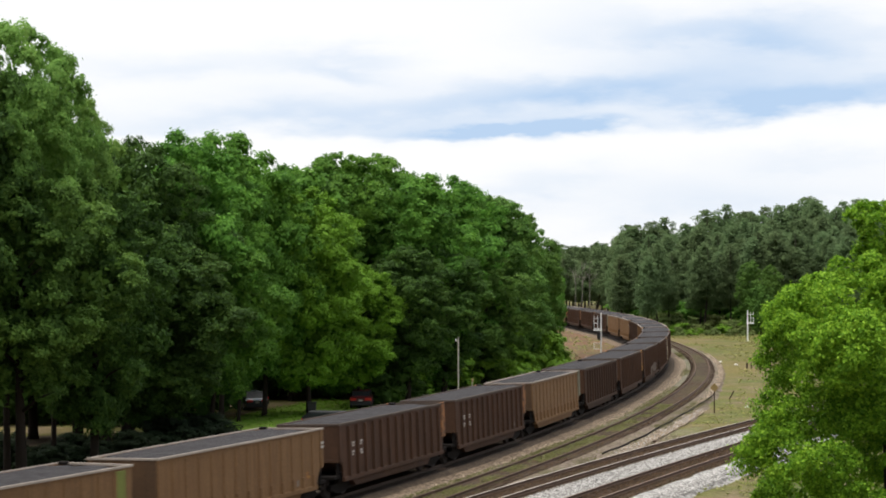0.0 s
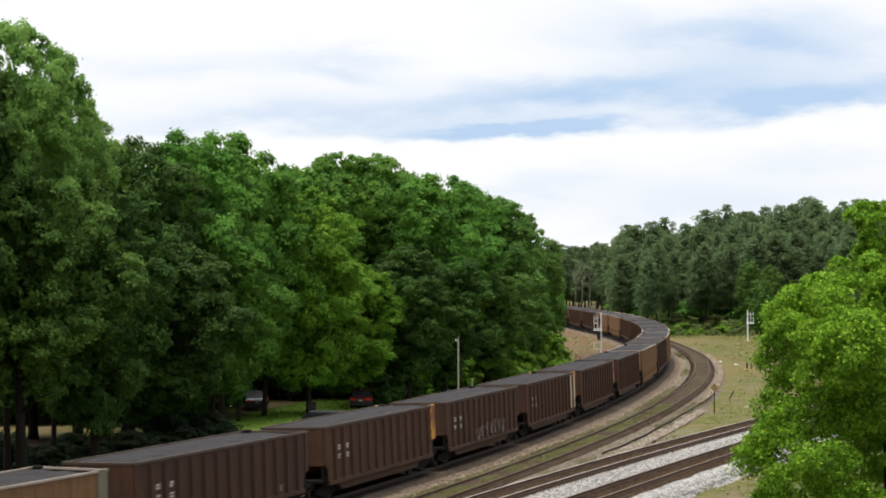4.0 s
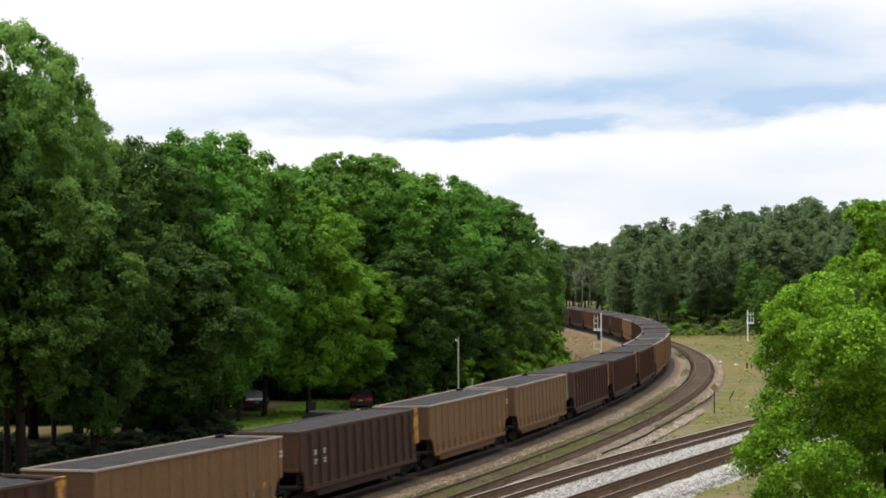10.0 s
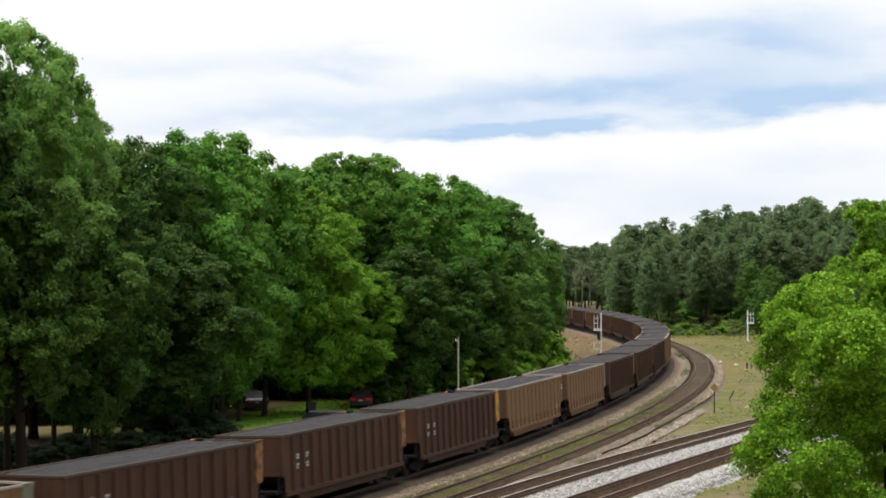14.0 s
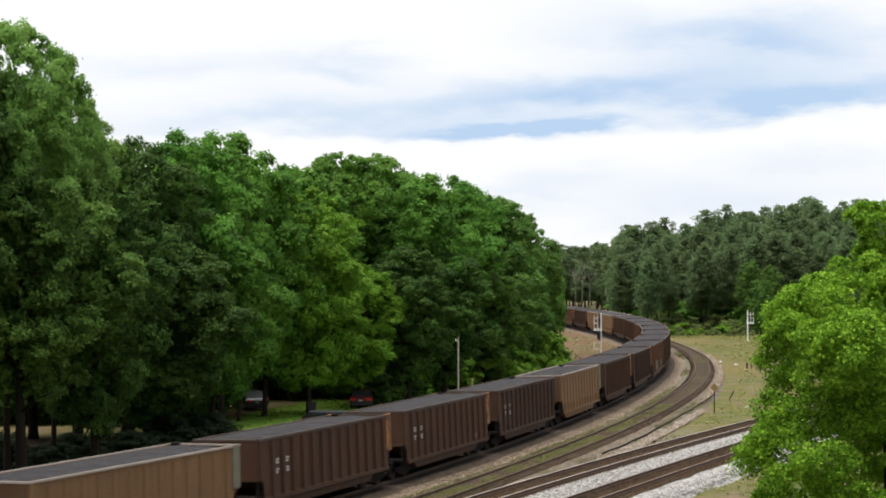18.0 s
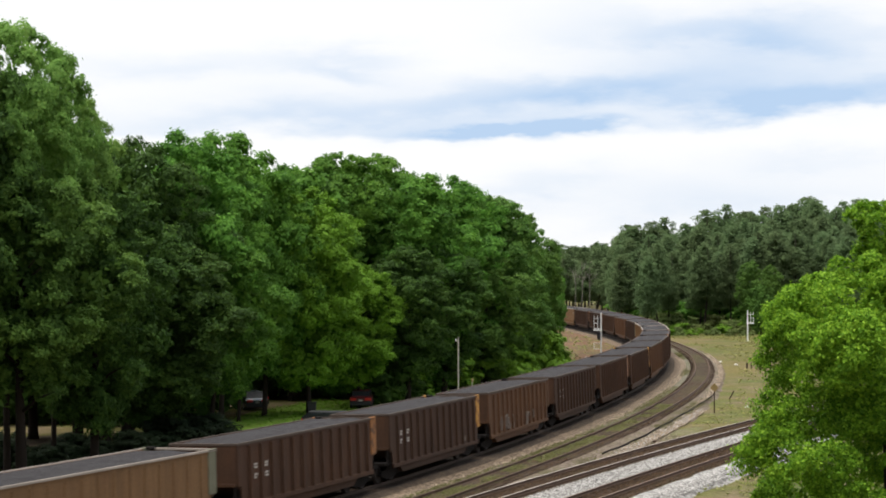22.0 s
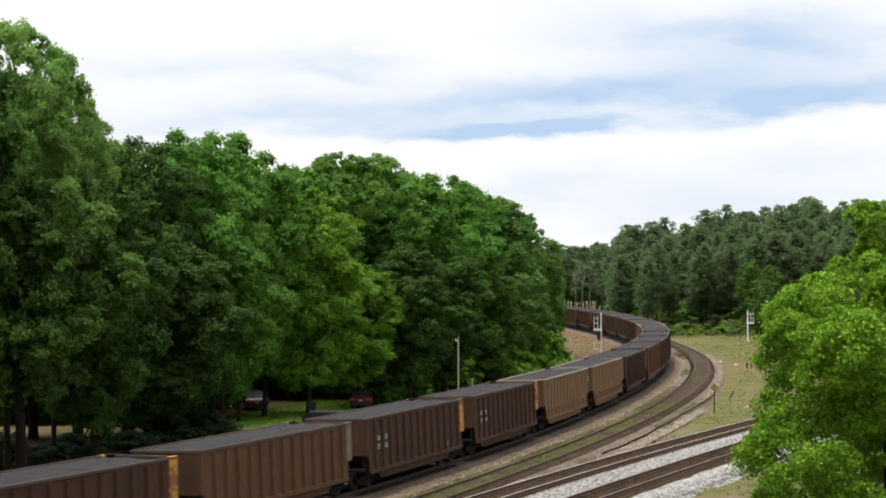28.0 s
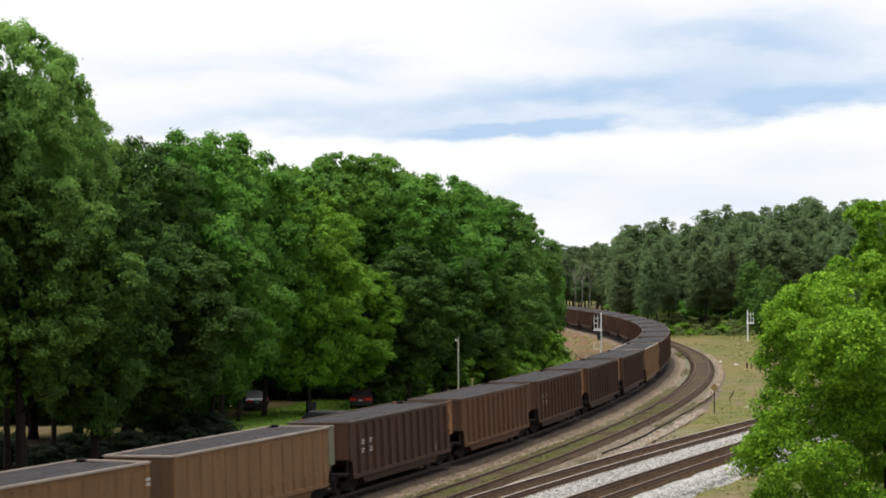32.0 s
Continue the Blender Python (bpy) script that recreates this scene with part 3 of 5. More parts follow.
def box_mesh(name, dims, mat, bevel=0.0):
    bm = bmesh.new()
    bm_box(bm, *dims, bevel)
    return mesh_of(name, bm, mat)


def coal_mesh(seed):
    rng = np.random.default_rng(seed)
    nx, ny = 6, 30
    verts, quads = [], []
    x1, y1 = W_TOP - 0.06, HALF - 0.11
    for j in range(ny + 1):
        for i in range(nx + 1):
            u, v = i / nx * 2 - 1, j / ny * 2 - 1
            z = Z_TOP + 0.0 + 0.05 * (1 - u * u) ** 0.8 - 0.2 * max(0.0, abs(v) - 0.86) / 0.14 + 0.03 * rng.normal() * (abs(u) < 1) * (abs(v) < 1)
            verts.append((u * x1, v * y1, z))
    for j in range(ny):
        for i in range(nx):
            a = j * (nx + 1) + i
            quads.append((a, a + 1, a + nx + 2, a + nx + 1))
    return raw_mesh("coal_load", verts, quads, M["coal"])


def patch_mesh(seed):
    """A low ragged mound of dust."""
    bm = bmesh.new()
    bmesh.ops.create_icosphere(bm, subdivisions=3, radius=0.5)
    for v in bm.verts:
        v.co *= 0.7 + 0.6 * noise.noise(v.co * 3.0 + Vector((seed * 9.0, 2.0, 0)))
        v.co.z *= 0.26
        v.co.y *= 0.8
    return mesh_of("dust_patch", bm, M["residue"], True)


def wheel_mesh():
    bm = bmesh.new()
    prof = [(0.0, 0.10), (0.42, 0.10), (0.46, 0.06), (0.46, -0.03), (0.49, -0.045), (0.49, -0.07), (0.0, -0.07)]
    n = 12
    rings = []
    for r, d in prof:
        rings.append([bm.verts.new((d, math.cos(k * 2 * math.pi / n) * r, math.sin(k * 2 * math.pi / n) * r)) for k in range(n)] if r else [bm.verts.new((d, 0, 0))])
    for a, b in zip(rings, rings[1:]):
        for k in range(n):
            k2 = (k + 1) % n
            if len(a) == 1:
                bm.faces.new((a[0], b[k], b[k2]))
            elif len(b) == 1:
                bm.faces.new((a[k], a[k2], b[0]))
            else:
                bm.faces.new((a[k], b[k], b[k2], a[k2]))
    bmesh.ops.recalc_face_normals(bm, faces=bm.faces)
    return mesh_of("wheel", bm, M["wheel"])


def truck_frame_mesh():
    bm = bmesh.new()
    for sx in (-1, 1):
        out = [(-1.25, 0.42), (-1.15, 0.62), (-0.55, 0.66), (-0.4, 0.86), (0.4, 0.86), (0.55, 0.66), (1.15, 0.62), (1.25, 0.42), (0.95, 0.36), (0.5, 0.22), (-0.5, 0.22), (-0.95, 0.36)]
        bm_prism(bm, out, "x", sx * 0.98, sx * 1.12)
    bm_box(bm, -1.1, 1.1, -0.25, 0.25, 0.5, 0.85)
    for yy in (-0.89, 0.89):
        bm_box(bm, -0.95, 0.95, yy - 0.07, yy + 0.07, 0.39, 0.53)
    return mesh_of("truck_frame", bm, M["steel_dark"])


def ladder_mesh():
    bm = bmesh.new()
    for yy in (0.0, 0.42):
        bm_box(bm, -0.02, 0.02, yy - 0.02, yy + 0.02, 0.75, 1.95)
    for i in range(4):
        z = 0.85 + i * 0.36
        bm_box(bm, -0.015, 0.015, 0.0, 0.42, z - 0.015, z + 0.015)
    return mesh_of("ladder", bm, M["steel_dark"])


def end_mesh(mat):
    """The end: upright sheet above, sloping in below, with two stiffeners."""
    bm = bmesh.new()
    bm_prism(bm, [(0, Z_TOP), (0, NOTCH_Z), (1.15, 1.15), (1.2, 1.2), (0.06, NOTCH_Z + 0.03), (0.06, Z_TOP)], "x", -W_TOP + 0.02, W_TOP - 0.02)
    bm_box(bm, -W_TOP + 0.05, W_TOP - 0.05, -0.07, 0.0, NOTCH_Z - 0.02, NOTCH_Z + 0.1)
    return mesh_of("end_sheet", bm, mat)


def platform_mesh():
    bm = bmesh.new()
    bm_box(bm, -W_TOP + 0.1, W_TOP - 0.1, -0.45, 1.2, 0.95, 1.08)
    bm_box(bm, -0.35, 0.35, -0.5, 1.6, 0.72, 1.0)
    for sx in (-1, 1):
        bm_box(bm, sx * (W_TOP - 0.16) - 0.05, sx * (W_TOP - 0.16) + 0.05, 0.02, 0.12, 0.95, NOTCH_Z)
    return mesh_of("end_platform", bm, M["steel_dark"])


def coupler_mesh():
    bm = bmesh.new()
    bm_box(bm, -0.12, 0.12, -0.9, -0.4, 0.74, 0.94, 0.03)
    bm_box(bm, -0.2, 0.2, -1.0, -0.72, 0.66, 1.0, 0.05)
    return mesh_of("coupler", bm, M["steel_dark"])


def tub_mesh(mat):
    bm = bmesh.new()
    a = 4.9
    bm_prism(bm, [(-a - 0.6, Z_SILL), (-a, Z_TUB), (a, Z_TUB), (a + 0.6, Z_SILL)], "x", -1.38, 1.38)
    return mesh_of("tub", bm, mat)


def rim_mesh(mat, thick):
    bm = bmesh.new()
    t = thick
    for sx in (-1, 1):
        x0, x1 = sorted((sx * (W_TOP - 0.03), sx * (W_TOP + 0.055)))
        bm_box(bm, x0, x1, -HALF - 0.02, HALF + 0.02, Z_TOP - t, Z_TOP + 0.05)
    for sy in (-1, 1):
        y0, y1 = sorted((sy * (HALF - 0.1), sy * (HALF + 0.02)))
        bm_box(bm, -W_TOP + 0.051, W_TOP - 0.051, y0, y1, Z_TOP - t, Z_TOP + 0.045)
    return mesh_of("top_chord", bm, mat)


def coal_car(paint, rim, thick, ribs, rib_kind, stripe, extra, label, coal_seed):
    """One bathtub gondola; +y is its trailing end, +x its outer side."""
    car = thing("coal_car", label, "coal car", group="coal cars of the train")
    key = paint
    pm = M[paint]
    cut = NOTCH[rib_kind]
    sheet = shared(("side", key), lambda: mesh_of("side_sheet", bm_prism(bmesh.new(), side_outline(cut), "x", -0.03, 0.03), pm))
    for sx in (-1, 1):
        side = part("side_sheet", sheet, None, car, m=pose(sx * (W_TOP - 0.03), 0, 0))
        if rib_kind == "full":
            rm = shared(("rib", key), lambda: mesh_of("rib", bm_prism(bmesh.new(), [(-0.085, 0.0), (-0.06, 0.13), (0.06, 0.13), (0.085, 0.0)], "z", Z_SILL + 0.12, Z_TOP - 0.13), pm))
        else:
            shallow = shared(("ribs_shallow", key), lambda: mesh_of("rib", bm_prism(bmesh.new(), [(-0.08, 0.0), (-0.055, 0.05), (0.055, 0.05), (0.08, 0.0)], "z", Z_SILL + 0.62, Z_TOP - 0.18), pm))
            for i in range(ribs):
                y = -6.1 + 12.2 * i / (ribs - 1)
                part("rib", shallow, None, side, m=pose(sx * 0.03, y, 0, 0, 0, -90 * sx))
            rm = shared(("ribs_short", key), lambda: mesh_of("rib", bm_prism(bmesh.new(), [(-0.11, 0.0), (-0.07, 0.11), (0.07, 0.11), (0.11, 0.0)], "z", Z_SILL + 0.1, Z_SILL + 0.60), pm))
        for i in range(ribs):
            y = -6.1 + 12.2 * i / (ribs - 1)
            part("rib" if rib_kind == "full" else "rib_foot", rm, None, side, m=pose(sx * 0.03, y, 0, 0, 0, -90 * sx))
        sill = shared(("sill", key), lambda: box_mesh("side_sill", (-0.05, 0.09, -HALF + cut, HALF - cut, Z_SILL - 0.09, Z_SILL + 0.12), pm, 0.02))
        part("side_sill", sill, None, car, m=pose(sx * (W_TOP - 0.02), 0, 0, 0, 0, 0 if sx > 0 else 180))
        post = shared(("post", key), lambda: box_mesh("corner_post", (-0.06, 0.07, -0.14, 0.14, NOTCH_Z - 0.02, Z_TOP - 0.02), pm, 0.015))
        part("corner_post", post, None, car, m=pose(sx * (W_TOP - 0.02), -HALF + 0.16, 0, 0, 0, 0 if sx > 0 else 180))
        if stripe:
            sm = shared(("stripe", stripe), lambda: box_mesh("end_stripe", (-0.06, 0.075, -0.29, 0.29, NOTCH_Z - 0.02, Z_TOP + 0.068), M[stripe], 0.015))
            lime = stripe == "stripe_green"
            part("end_stripe", sm, None, car, "end post painted in a contrasting colour", m=pose(sx * (W_TOP - 0.02), HALF - (0.75 if lime else 0.30), -0.19 if lime else 0, 0, 0, 0 if sx > 0 else 180))
        else:
            part("corner_post", post, None, car, m=pose(sx * (W_TOP - 0.02), HALF - 0.16, 0, 0, 0, 0 if sx > 0 else 180))
        lad = shared(("ladder",), ladder_mesh)
        part("ladder", lad, None, car, m=pose(sx * (W_TOP - 0.08), -HALF + 0.2, 0))
        part("ladder", lad, None, car, m=pose(sx * (W_TOP - 0.08), HALF - 0.62, 0))
    em = shared(("end", paint == "tan"), lambda: end_mesh(M["tan_end"] if paint == "tan" else M["end_rust"]))
    part("end_sheet", em, None, car, m=pose(0, -HALF, 0))
    part("end_sheet", em, None, car, m=pose(0, HALF, 0, 0, 0, 180))
    pf = shared(("platform",), platform_mesh)
    part("end_platform", pf, None, car, m=pose(0, -HALF, 0))
    part("end_platform", pf, None, car, m=pose(0, HALF, 0, 0, 0, 180))
    cp = shared(("coupler",), coupler_mesh)
    part("coupler", cp, None, car, m=pose(0, -HALF, 0))
    part("coupler", cp, None, car, m=pose(0, HALF, 0, 0, 0, 180))
    part("tub", shared(("tub", key), lambda: tub_mesh(pm)), None, car, "rounded belly below the sills")
    part("top_chord", shared(("rim", rim, thick), lambda: rim_mesh(M[rim], thick)), None, car)
    part("coal_load", shared(("coal", coal_seed), lambda: coal_mesh(coal_seed)), None, car, "heaped black coal")
    for sy in (-1, 1):
        tr = part("truck", shared(("truck",), truck_frame_mesh), None, car, m=pose(0, sy * 6.15, 0))
        for ax in (-0.89, 0.89):
            for sx in (-1, 1):
                part("wheel", shared(("wheel",), wheel_mesh), None, tr, m=pose(sx * 0.76, ax, 0.46, 0, 0, 0 if sx > 0 else 180))
    part("corner_bracket", shared(("bracket",), lambda: box_mesh("corner_bracket", (-0.17, 0.17, -0.13, 0.13, -0.05, 0.07), M["steel_dark"], 0.03)), None, car, "black bracket on the rear corner", m=pose(-W_TOP + 0.22, HALF - 0.25, Z_TOP + 0.03))
    if paint != "tan":
        part("dust_patch", shared(("residue", coal_seed), lambda: patch_mesh(coal_seed)), None, car, "pale dust patch on the coal", m=pose(-0.75 + 0.2 * coal_seed, HALF - 0.85 - 0.1 * coal_seed, Z_TOP - 0.09))
    if "stencil" in extra:
        for sx in (-1, 1):
            for row in (0, 1):
                for col in (0, 1):
                    glyph = ((-0.14, 0.14, 0.015, 0.11), (-0.14, (0.14, 0.07, 0.04, 0.14)[row * 2 + col], -0.11, -0.02))
                    for y0, y1, lo, hi in glyph:
                        bar = shared(("bar", y0, y1, lo, hi), lambda: box_mesh("stencil_bar", (0, 0.006, y0, y1, lo, hi), M["white"]))
                        part("stencil_bar", bar, None, car, m=pose(sx * (W_TOP + 0.003), sx * (-5.50 + col * 1.0), 2.42 - row * 0.42, 0, 0, 0 if sx > 0 else 180))
    if "placard" in extra:
        for sx in (-1, 1):
            pl = shared(("placard", paint), lambda: box_mesh("placard", (0, 0.006, -0.10, 0.10, -0.13, 0.13), M["faded"]))
            part("placard", pl, None, car, "small pale stencilled panel", m=pose(sx * (W_TOP + 0.003), sx * 4.6, 1.25, 0, 0, 0 if sx > 0 else 180))
            if paint == "tan":
                ye = shared(("tag",), lambda: box_mesh("tag", (0, 0.006, -0.12, 0.12, -0.16, 0.16), M["stripe_yellow"]))
                part("tag", ye, None, car, "faded yellow tag", m=pose(sx * (W_TOP + 0.003), sx * 5.6, 1.5, 0, 0, 0 if sx > 0 else 180))
                bar = shared(("endbar",), lambda: box_mesh("stencil_bar", (0, 0.006, -0.14, 0.14, -0.06, 0.06), M["white"]))
                for z in (2.82, 2.64):
                    part("stencil_bar", bar, None, car, m=pose(sx * (W_TOP + 0.06), sx * 7.04, z, 0, 0, 0 if sx > 0 else 180))
    if "pale_panels" in extra:
        pp = shared(("pale",), lambda: box_mesh("pale_panel", (0, 0.13, -0.17, 0.17, Z_SILL + 0.2, Z_TOP - 0.14), M["stripe_pale"], 0.01))
        for y in (HALF - 0.80, HALF - 1.72):
            part("pale_panel", pp, None, car, "off-white painted panel", m=pose(W_TOP, y, 0))
    if "scrawl" in extra:
        rng = random.Random(coal_seed)
        for i in range(7):
            bm = bmesh.new()
            r = 0.27 + 0.15 * rng.random()
            for stroke in range(rng.choice((1, 2, 2))):
                oy, oz = rng.uniform(-0.12, 0.12), rng.uniform(-0.08, 0.08)
                if rng.random() < 0.5:
                    a0, a1 = rng.uniform(0, 3), rng.uniform(2.0, 5.0)
                    pts = [(0.0, oy + math.cos(a0 + a1 * q / 8) * r * 0.7, oz + math.sin(a0 + a1 * q / 8) * r) for q in range(9)]
                else:
                    pts = [(0.0, oy + rng.uniform(-0.2, 0.2), oz - r), (0.0, oy + rng.uniform(-0.1, 0.1), oz), (0.0, oy + rng.uniform(-0.2, 0.2), oz + r)]
                bm_tube(bm, pts, 0.042, 4)
            y = (-1.6 + i * 0.8 if "low" not in extra else -4.6 + i * 0.8 + (2.4 if i > 3 else 0.0)) + rng.uniform(-0.15, 0.15)
            part("scrawl", bm, M["chalk"], car, "faded chalk-white scrawl", m=pose(W_TOP + 0.12, y, 1.42 + rng.uniform(-0.1, 0.1)))
    return car


BROWN_L = "rust-brown ribbed coal gondola heaped with coal on the main track"
TAN_L = "dusty tan smooth-sided coal gondola heaped with coal on the main track"
RUDDY_L = "rusted orange-brown ribbed coal gondola heaped with coal"
# What each car looks like, from the one nearest the view's edge at the start to the last.
TAN_CARS = {-2, -1, 2, 9, 11, 12, 16, 17, 21, 31, 32, 38}
RUDDY_CARS = {24, 28, 34}
DARK_CARS = {3, 10, 20, 23, 25, 33, 36, 39, 42, 46, 50}
STRIPES = {-2: "stripe_green", 0: "stripe_orange", 1: "stripe_orange", 2: "stripe_sage", 4: "stripe_yellow", 6: "stripe_yellow", 7: "stripe_orange", 8: "stripe_yellow", 10: "stripe_yellow",
           12: "stripe_sage", 13: "stripe_orange", 14: "stripe_orange", 15: "stripe_yellow", 17: "stripe_sage", 18: "stripe_orange", 19: "stripe_orange", 21: "stripe_sage", 22: "stripe_orange",
           23: "stripe_yellow", 26: "stripe_orange", 27: "stripe_yellow", 28: "stripe_sage", 29: "stripe_yellow", 30: "stripe_yellow", 32: "stripe_sage", 33: "stripe_orange", 35: "stripe_orange"}
CARS = {}


def build_train():
    proto = {}
    for k in range(-3, 57):
        if k in TAN_CARS:
            args = ("tan", "tan_rim", 0.035, 13, "short")
            extra, label = ("placard" if k not in STRIPES else ""), TAN_L
        elif k in RUDDY_CARS:
            args = ("ruddy", "brown_rim", 0.06, 13, "full")
            extra, label = ("scrawl low" if k == 24 else ""), RUDDY_L
        else:
            # Most cars after 36 are darker: the far bend's dimness put into paint.
            args = ("brown_dark" if k in DARK_CARS or (k > 36 and k % 4) else "brown", "brown_rim", 0.05, 13, "full")
            extra, label = ("stencil placard" if k % 2 else "stencil"), BROWN_L
            if k == 5:
                extra = "stencil scrawl"
            if k == 6:
                extra = "stencil pale_panels"
        stripe = STRIPES.get(k, "stripe_orange" if k > 35 and k % 3 == 0 else "")
        key = (*args, stripe, extra, k % 3)
        if key in proto:
            CARS[k] = copy_thing(proto[key], Matrix.Identity(4))
        else:
            CARS[k] = proto[key] = coal_car(*args, stripe, extra, label, k % 3)


def car_pose(k, t):
    """Where car k stands at t: on the chord between its two trucks."""
    s = PHASE + L_PITCH * k - SPEED * t + float(np.interp(t, DRIFT_T, DRIFT))
    xa, ya, _ = on_line(LINE, s - 6.15)
    xb, yb, _ = on_line(LINE, s + 6.15)
    lean = cant(s)
    return pose((xa + xb) / 2, (ya + yb) / 2, 0.75 * math.sin(radians(lean)), 0, -lean, -math.degrees(math.atan2(xb - xa, yb - ya)))


build_train()


# ------------------------------------------------------------------ trees
def blades(name, pos, nrm, size, mat, rng):
    """One small three-cornered leaf at each place."""
    count = len(pos)
    nrm = nrm / (np.linalg.norm(nrm, axis=1)[:, None] + 1e-9)
    u = np.cross(nrm, rng.normal(size=(count, 3)))
    u /= np.linalg.norm(u, axis=1)[:, None] + 1e-9
    v = np.cross(nrm, u)
    s = (size * rng.uniform(0.6, 1.4, count))[:, None]
    leaf = np.stack([pos - u * s * 0.5 - v * s * 0.5, pos - u * s * 0.42 + v * s * 0.54, pos + u * s * 0.62 + nrm * s * 0.1], 1).reshape(-1, 3)
    me = bpy.data.meshes.new(name)
    me.vertices.add(count * 3)
    me.vertices.foreach_set("co", leaf.ravel())
    me.loops.add(count * 3)
    me.loops.foreach_set("vertex_index", np.arange(count * 3))
    me.polygons.add(count)
    me.polygons.foreach_set("loop_start", np.arange(count) * 3)
    me.polygons.foreach_set("loop_total", np.full(count, 3))
    me.update(calc_edges=True)
    me.materials.append(mat)
    return me


def foliage(name, boughs, axis_z, count, size, mat, seed, subs=10, sub_r=(0.28, 0.46), flat=0.75, fill=None, droop=0.25, loose=0.0, lift=0.55):
    """Leaves in sprays on the outer, upper skins of boughs (x, y, z, radius). fill: centres and reach of coarse inner leaves."""
    rng = np.random.default_rng(seed)
    c, r = np.array([b[:3] for b in boughs]), np.array([b[3] for b in boughs])
    nb = len(boughs)
    # sprays
    w = np.repeat(np.arange(nb), subs)
    out = c.copy()
    out[:, 2] = (c[:, 2] - axis_z) * 0.4
    out /= np.linalg.norm(out, axis=1)[:, None] + 1e-6
    d = rng.normal(size=(nb * subs, 3)) + out[w] * 0.9 + np.array([0, 0, lift])
    d /= np.linalg.norm(d, axis=1)[:, None]
    sc = c[w] + d * (r[w] * rng.uniform(0.55, 1.0, nb * subs))[:, None] * np.array([1, 1, flat])
    sr = r[w] * rng.uniform(sub_r[0], sub_r[1], nb * subs)
    p = sr ** 2 / (sr ** 2).sum()
    k = rng.choice(nb * subs, count, p=p)
    e = rng.normal(size=(count, 3)) + d[k] * 0.5
    e /= np.linalg.norm(e, axis=1)[:, None]
    rad = sr[k] * np.abs(rng.normal(0.85, 0.28, count))
    pos = sc[k] + e * rad[:, None] * np.array([1.12, 1.12, 0.75])
    pos[:, 2] -= droop * rad * rng.random(count)
    nrm = e * 0.6 + d[k] * 0.9 + rng.normal(size=(count, 3)) * (0.3 + loose) + np.array([0, 0, 0.35])
    sizes = np.full(count, size)
    if fill:
        n, reach = fill
        kk = rng.integers(0, nb, n)
        f = (c[kk] - np.array([0, 0, axis_z])) * np.array([0.7, 0.7, 0.82]) + np.array([0, 0, axis_z]) + rng.normal(size=(n, 3)) * r[kk][:, None] * 0.35
        pos, nrm = np.concatenate([pos, f]), np.concatenate([nrm, rng.normal(size=(n, 3))])
        sizes = np.concatenate([sizes, np.full(n, reach)])
    return blades(name, pos, nrm, sizes, mat, rng)


def branch_mesh(rng, thick, base, reach, n=10, mat="bark", top=0.85):
    bm = bmesh.new()
    lean = rng.normal(size=2) * 0.012
    bm_tube(bm, [(0, 0, -0.03), (lean[0] * 0.3, 0, 0.03), (lean[0], lean[1], 0.2), (lean[0] * 2.5, lean[1] * 2, 0.5), (lean[0] * 3, lean[1] * 4, top)], [thick * 1.5, thick * 1.05, thick * 0.85, thick * 0.5, thick * 0.12], 8)
    for i in range(n):
        a, z = rng.uniform(0, 2 * math.pi), rng.uniform(base, 0.75)
        ln = rng.uniform(0.6, 1.0) * reach
        p0 = (lean[0] * 2 * z, lean[1] * 2 * z, z)
        p1 = (p0[0] + math.cos(a) * ln * 0.5, p0[1] + math.sin(a) * ln * 0.5, z + ln * 0.3)
        p2 = (p0[0] + math.cos(a) * ln, p0[1] + math.sin(a) * ln, z + ln * 0.45)
        bm_tube(bm, [p0, p1, p2], [thick * 0.36, thick * 0.22, thick * 0.08], 5)
    return mesh_of("trunk", bm, M[mat], True)


DOME_Q, DOME_W = [0, 0.12, 0.3, 0.5, 0.7, 0.84, 0.94, 1.0], [0.45, 0.64, 0.84, 1.0, 1.0, 0.88, 0.64, 0.3]


def broadleaf_meshes(seed, leaves, mat, base=0.16, size=0.0105, n=72, half=0.27, inner=8, lobe=(0.045, 0.105), subs=14, trunk=0.0115):
    """Crown and trunk of a tree one unit high: a dome of many rounded lobes, lit above and open below."""
    rng = np.random.default_rng(seed)
    ph = rng.uniform(0, 6.28, 3)
    boughs = []
    for i in range(n):
        q = ((i + rng.random()) / n) ** 0.85
        a = i * 2.39996 + rng.normal() * 0.45
        br = rng.uniform(*lobe) * (1.0 - 0.25 * q)
        wide = half * np.interp(q, DOME_Q, DOME_W) * (1 + 0.16 * math.sin(2 * a + ph[0]) + 0.12 * math.sin(3 * a + ph[1] + 5 * q))
        rr = max(0.0, wide - br * 0.7) * (rng.uniform(0.86, 1.12) if rng.random() < 0.75 else rng.uniform(0.35, 0.8))
        boughs.append((math.cos(a) * rr, math.sin(a) * rr, base + (1 - base) * q * 0.955 + rng.normal() * 0.008, br))
    crown = foliage("crown", boughs, 0.45, leaves, size, mat, seed, subs=subs, sub_r=(0.20, 0.42), flat=0.85, fill=(max(300, leaves // inner), size * 2.2), droop=0.08, loose=0.3, lift=0.75)
    return crown, branch_mesh(rng, trunk, base * 0.8, half * 0.75)


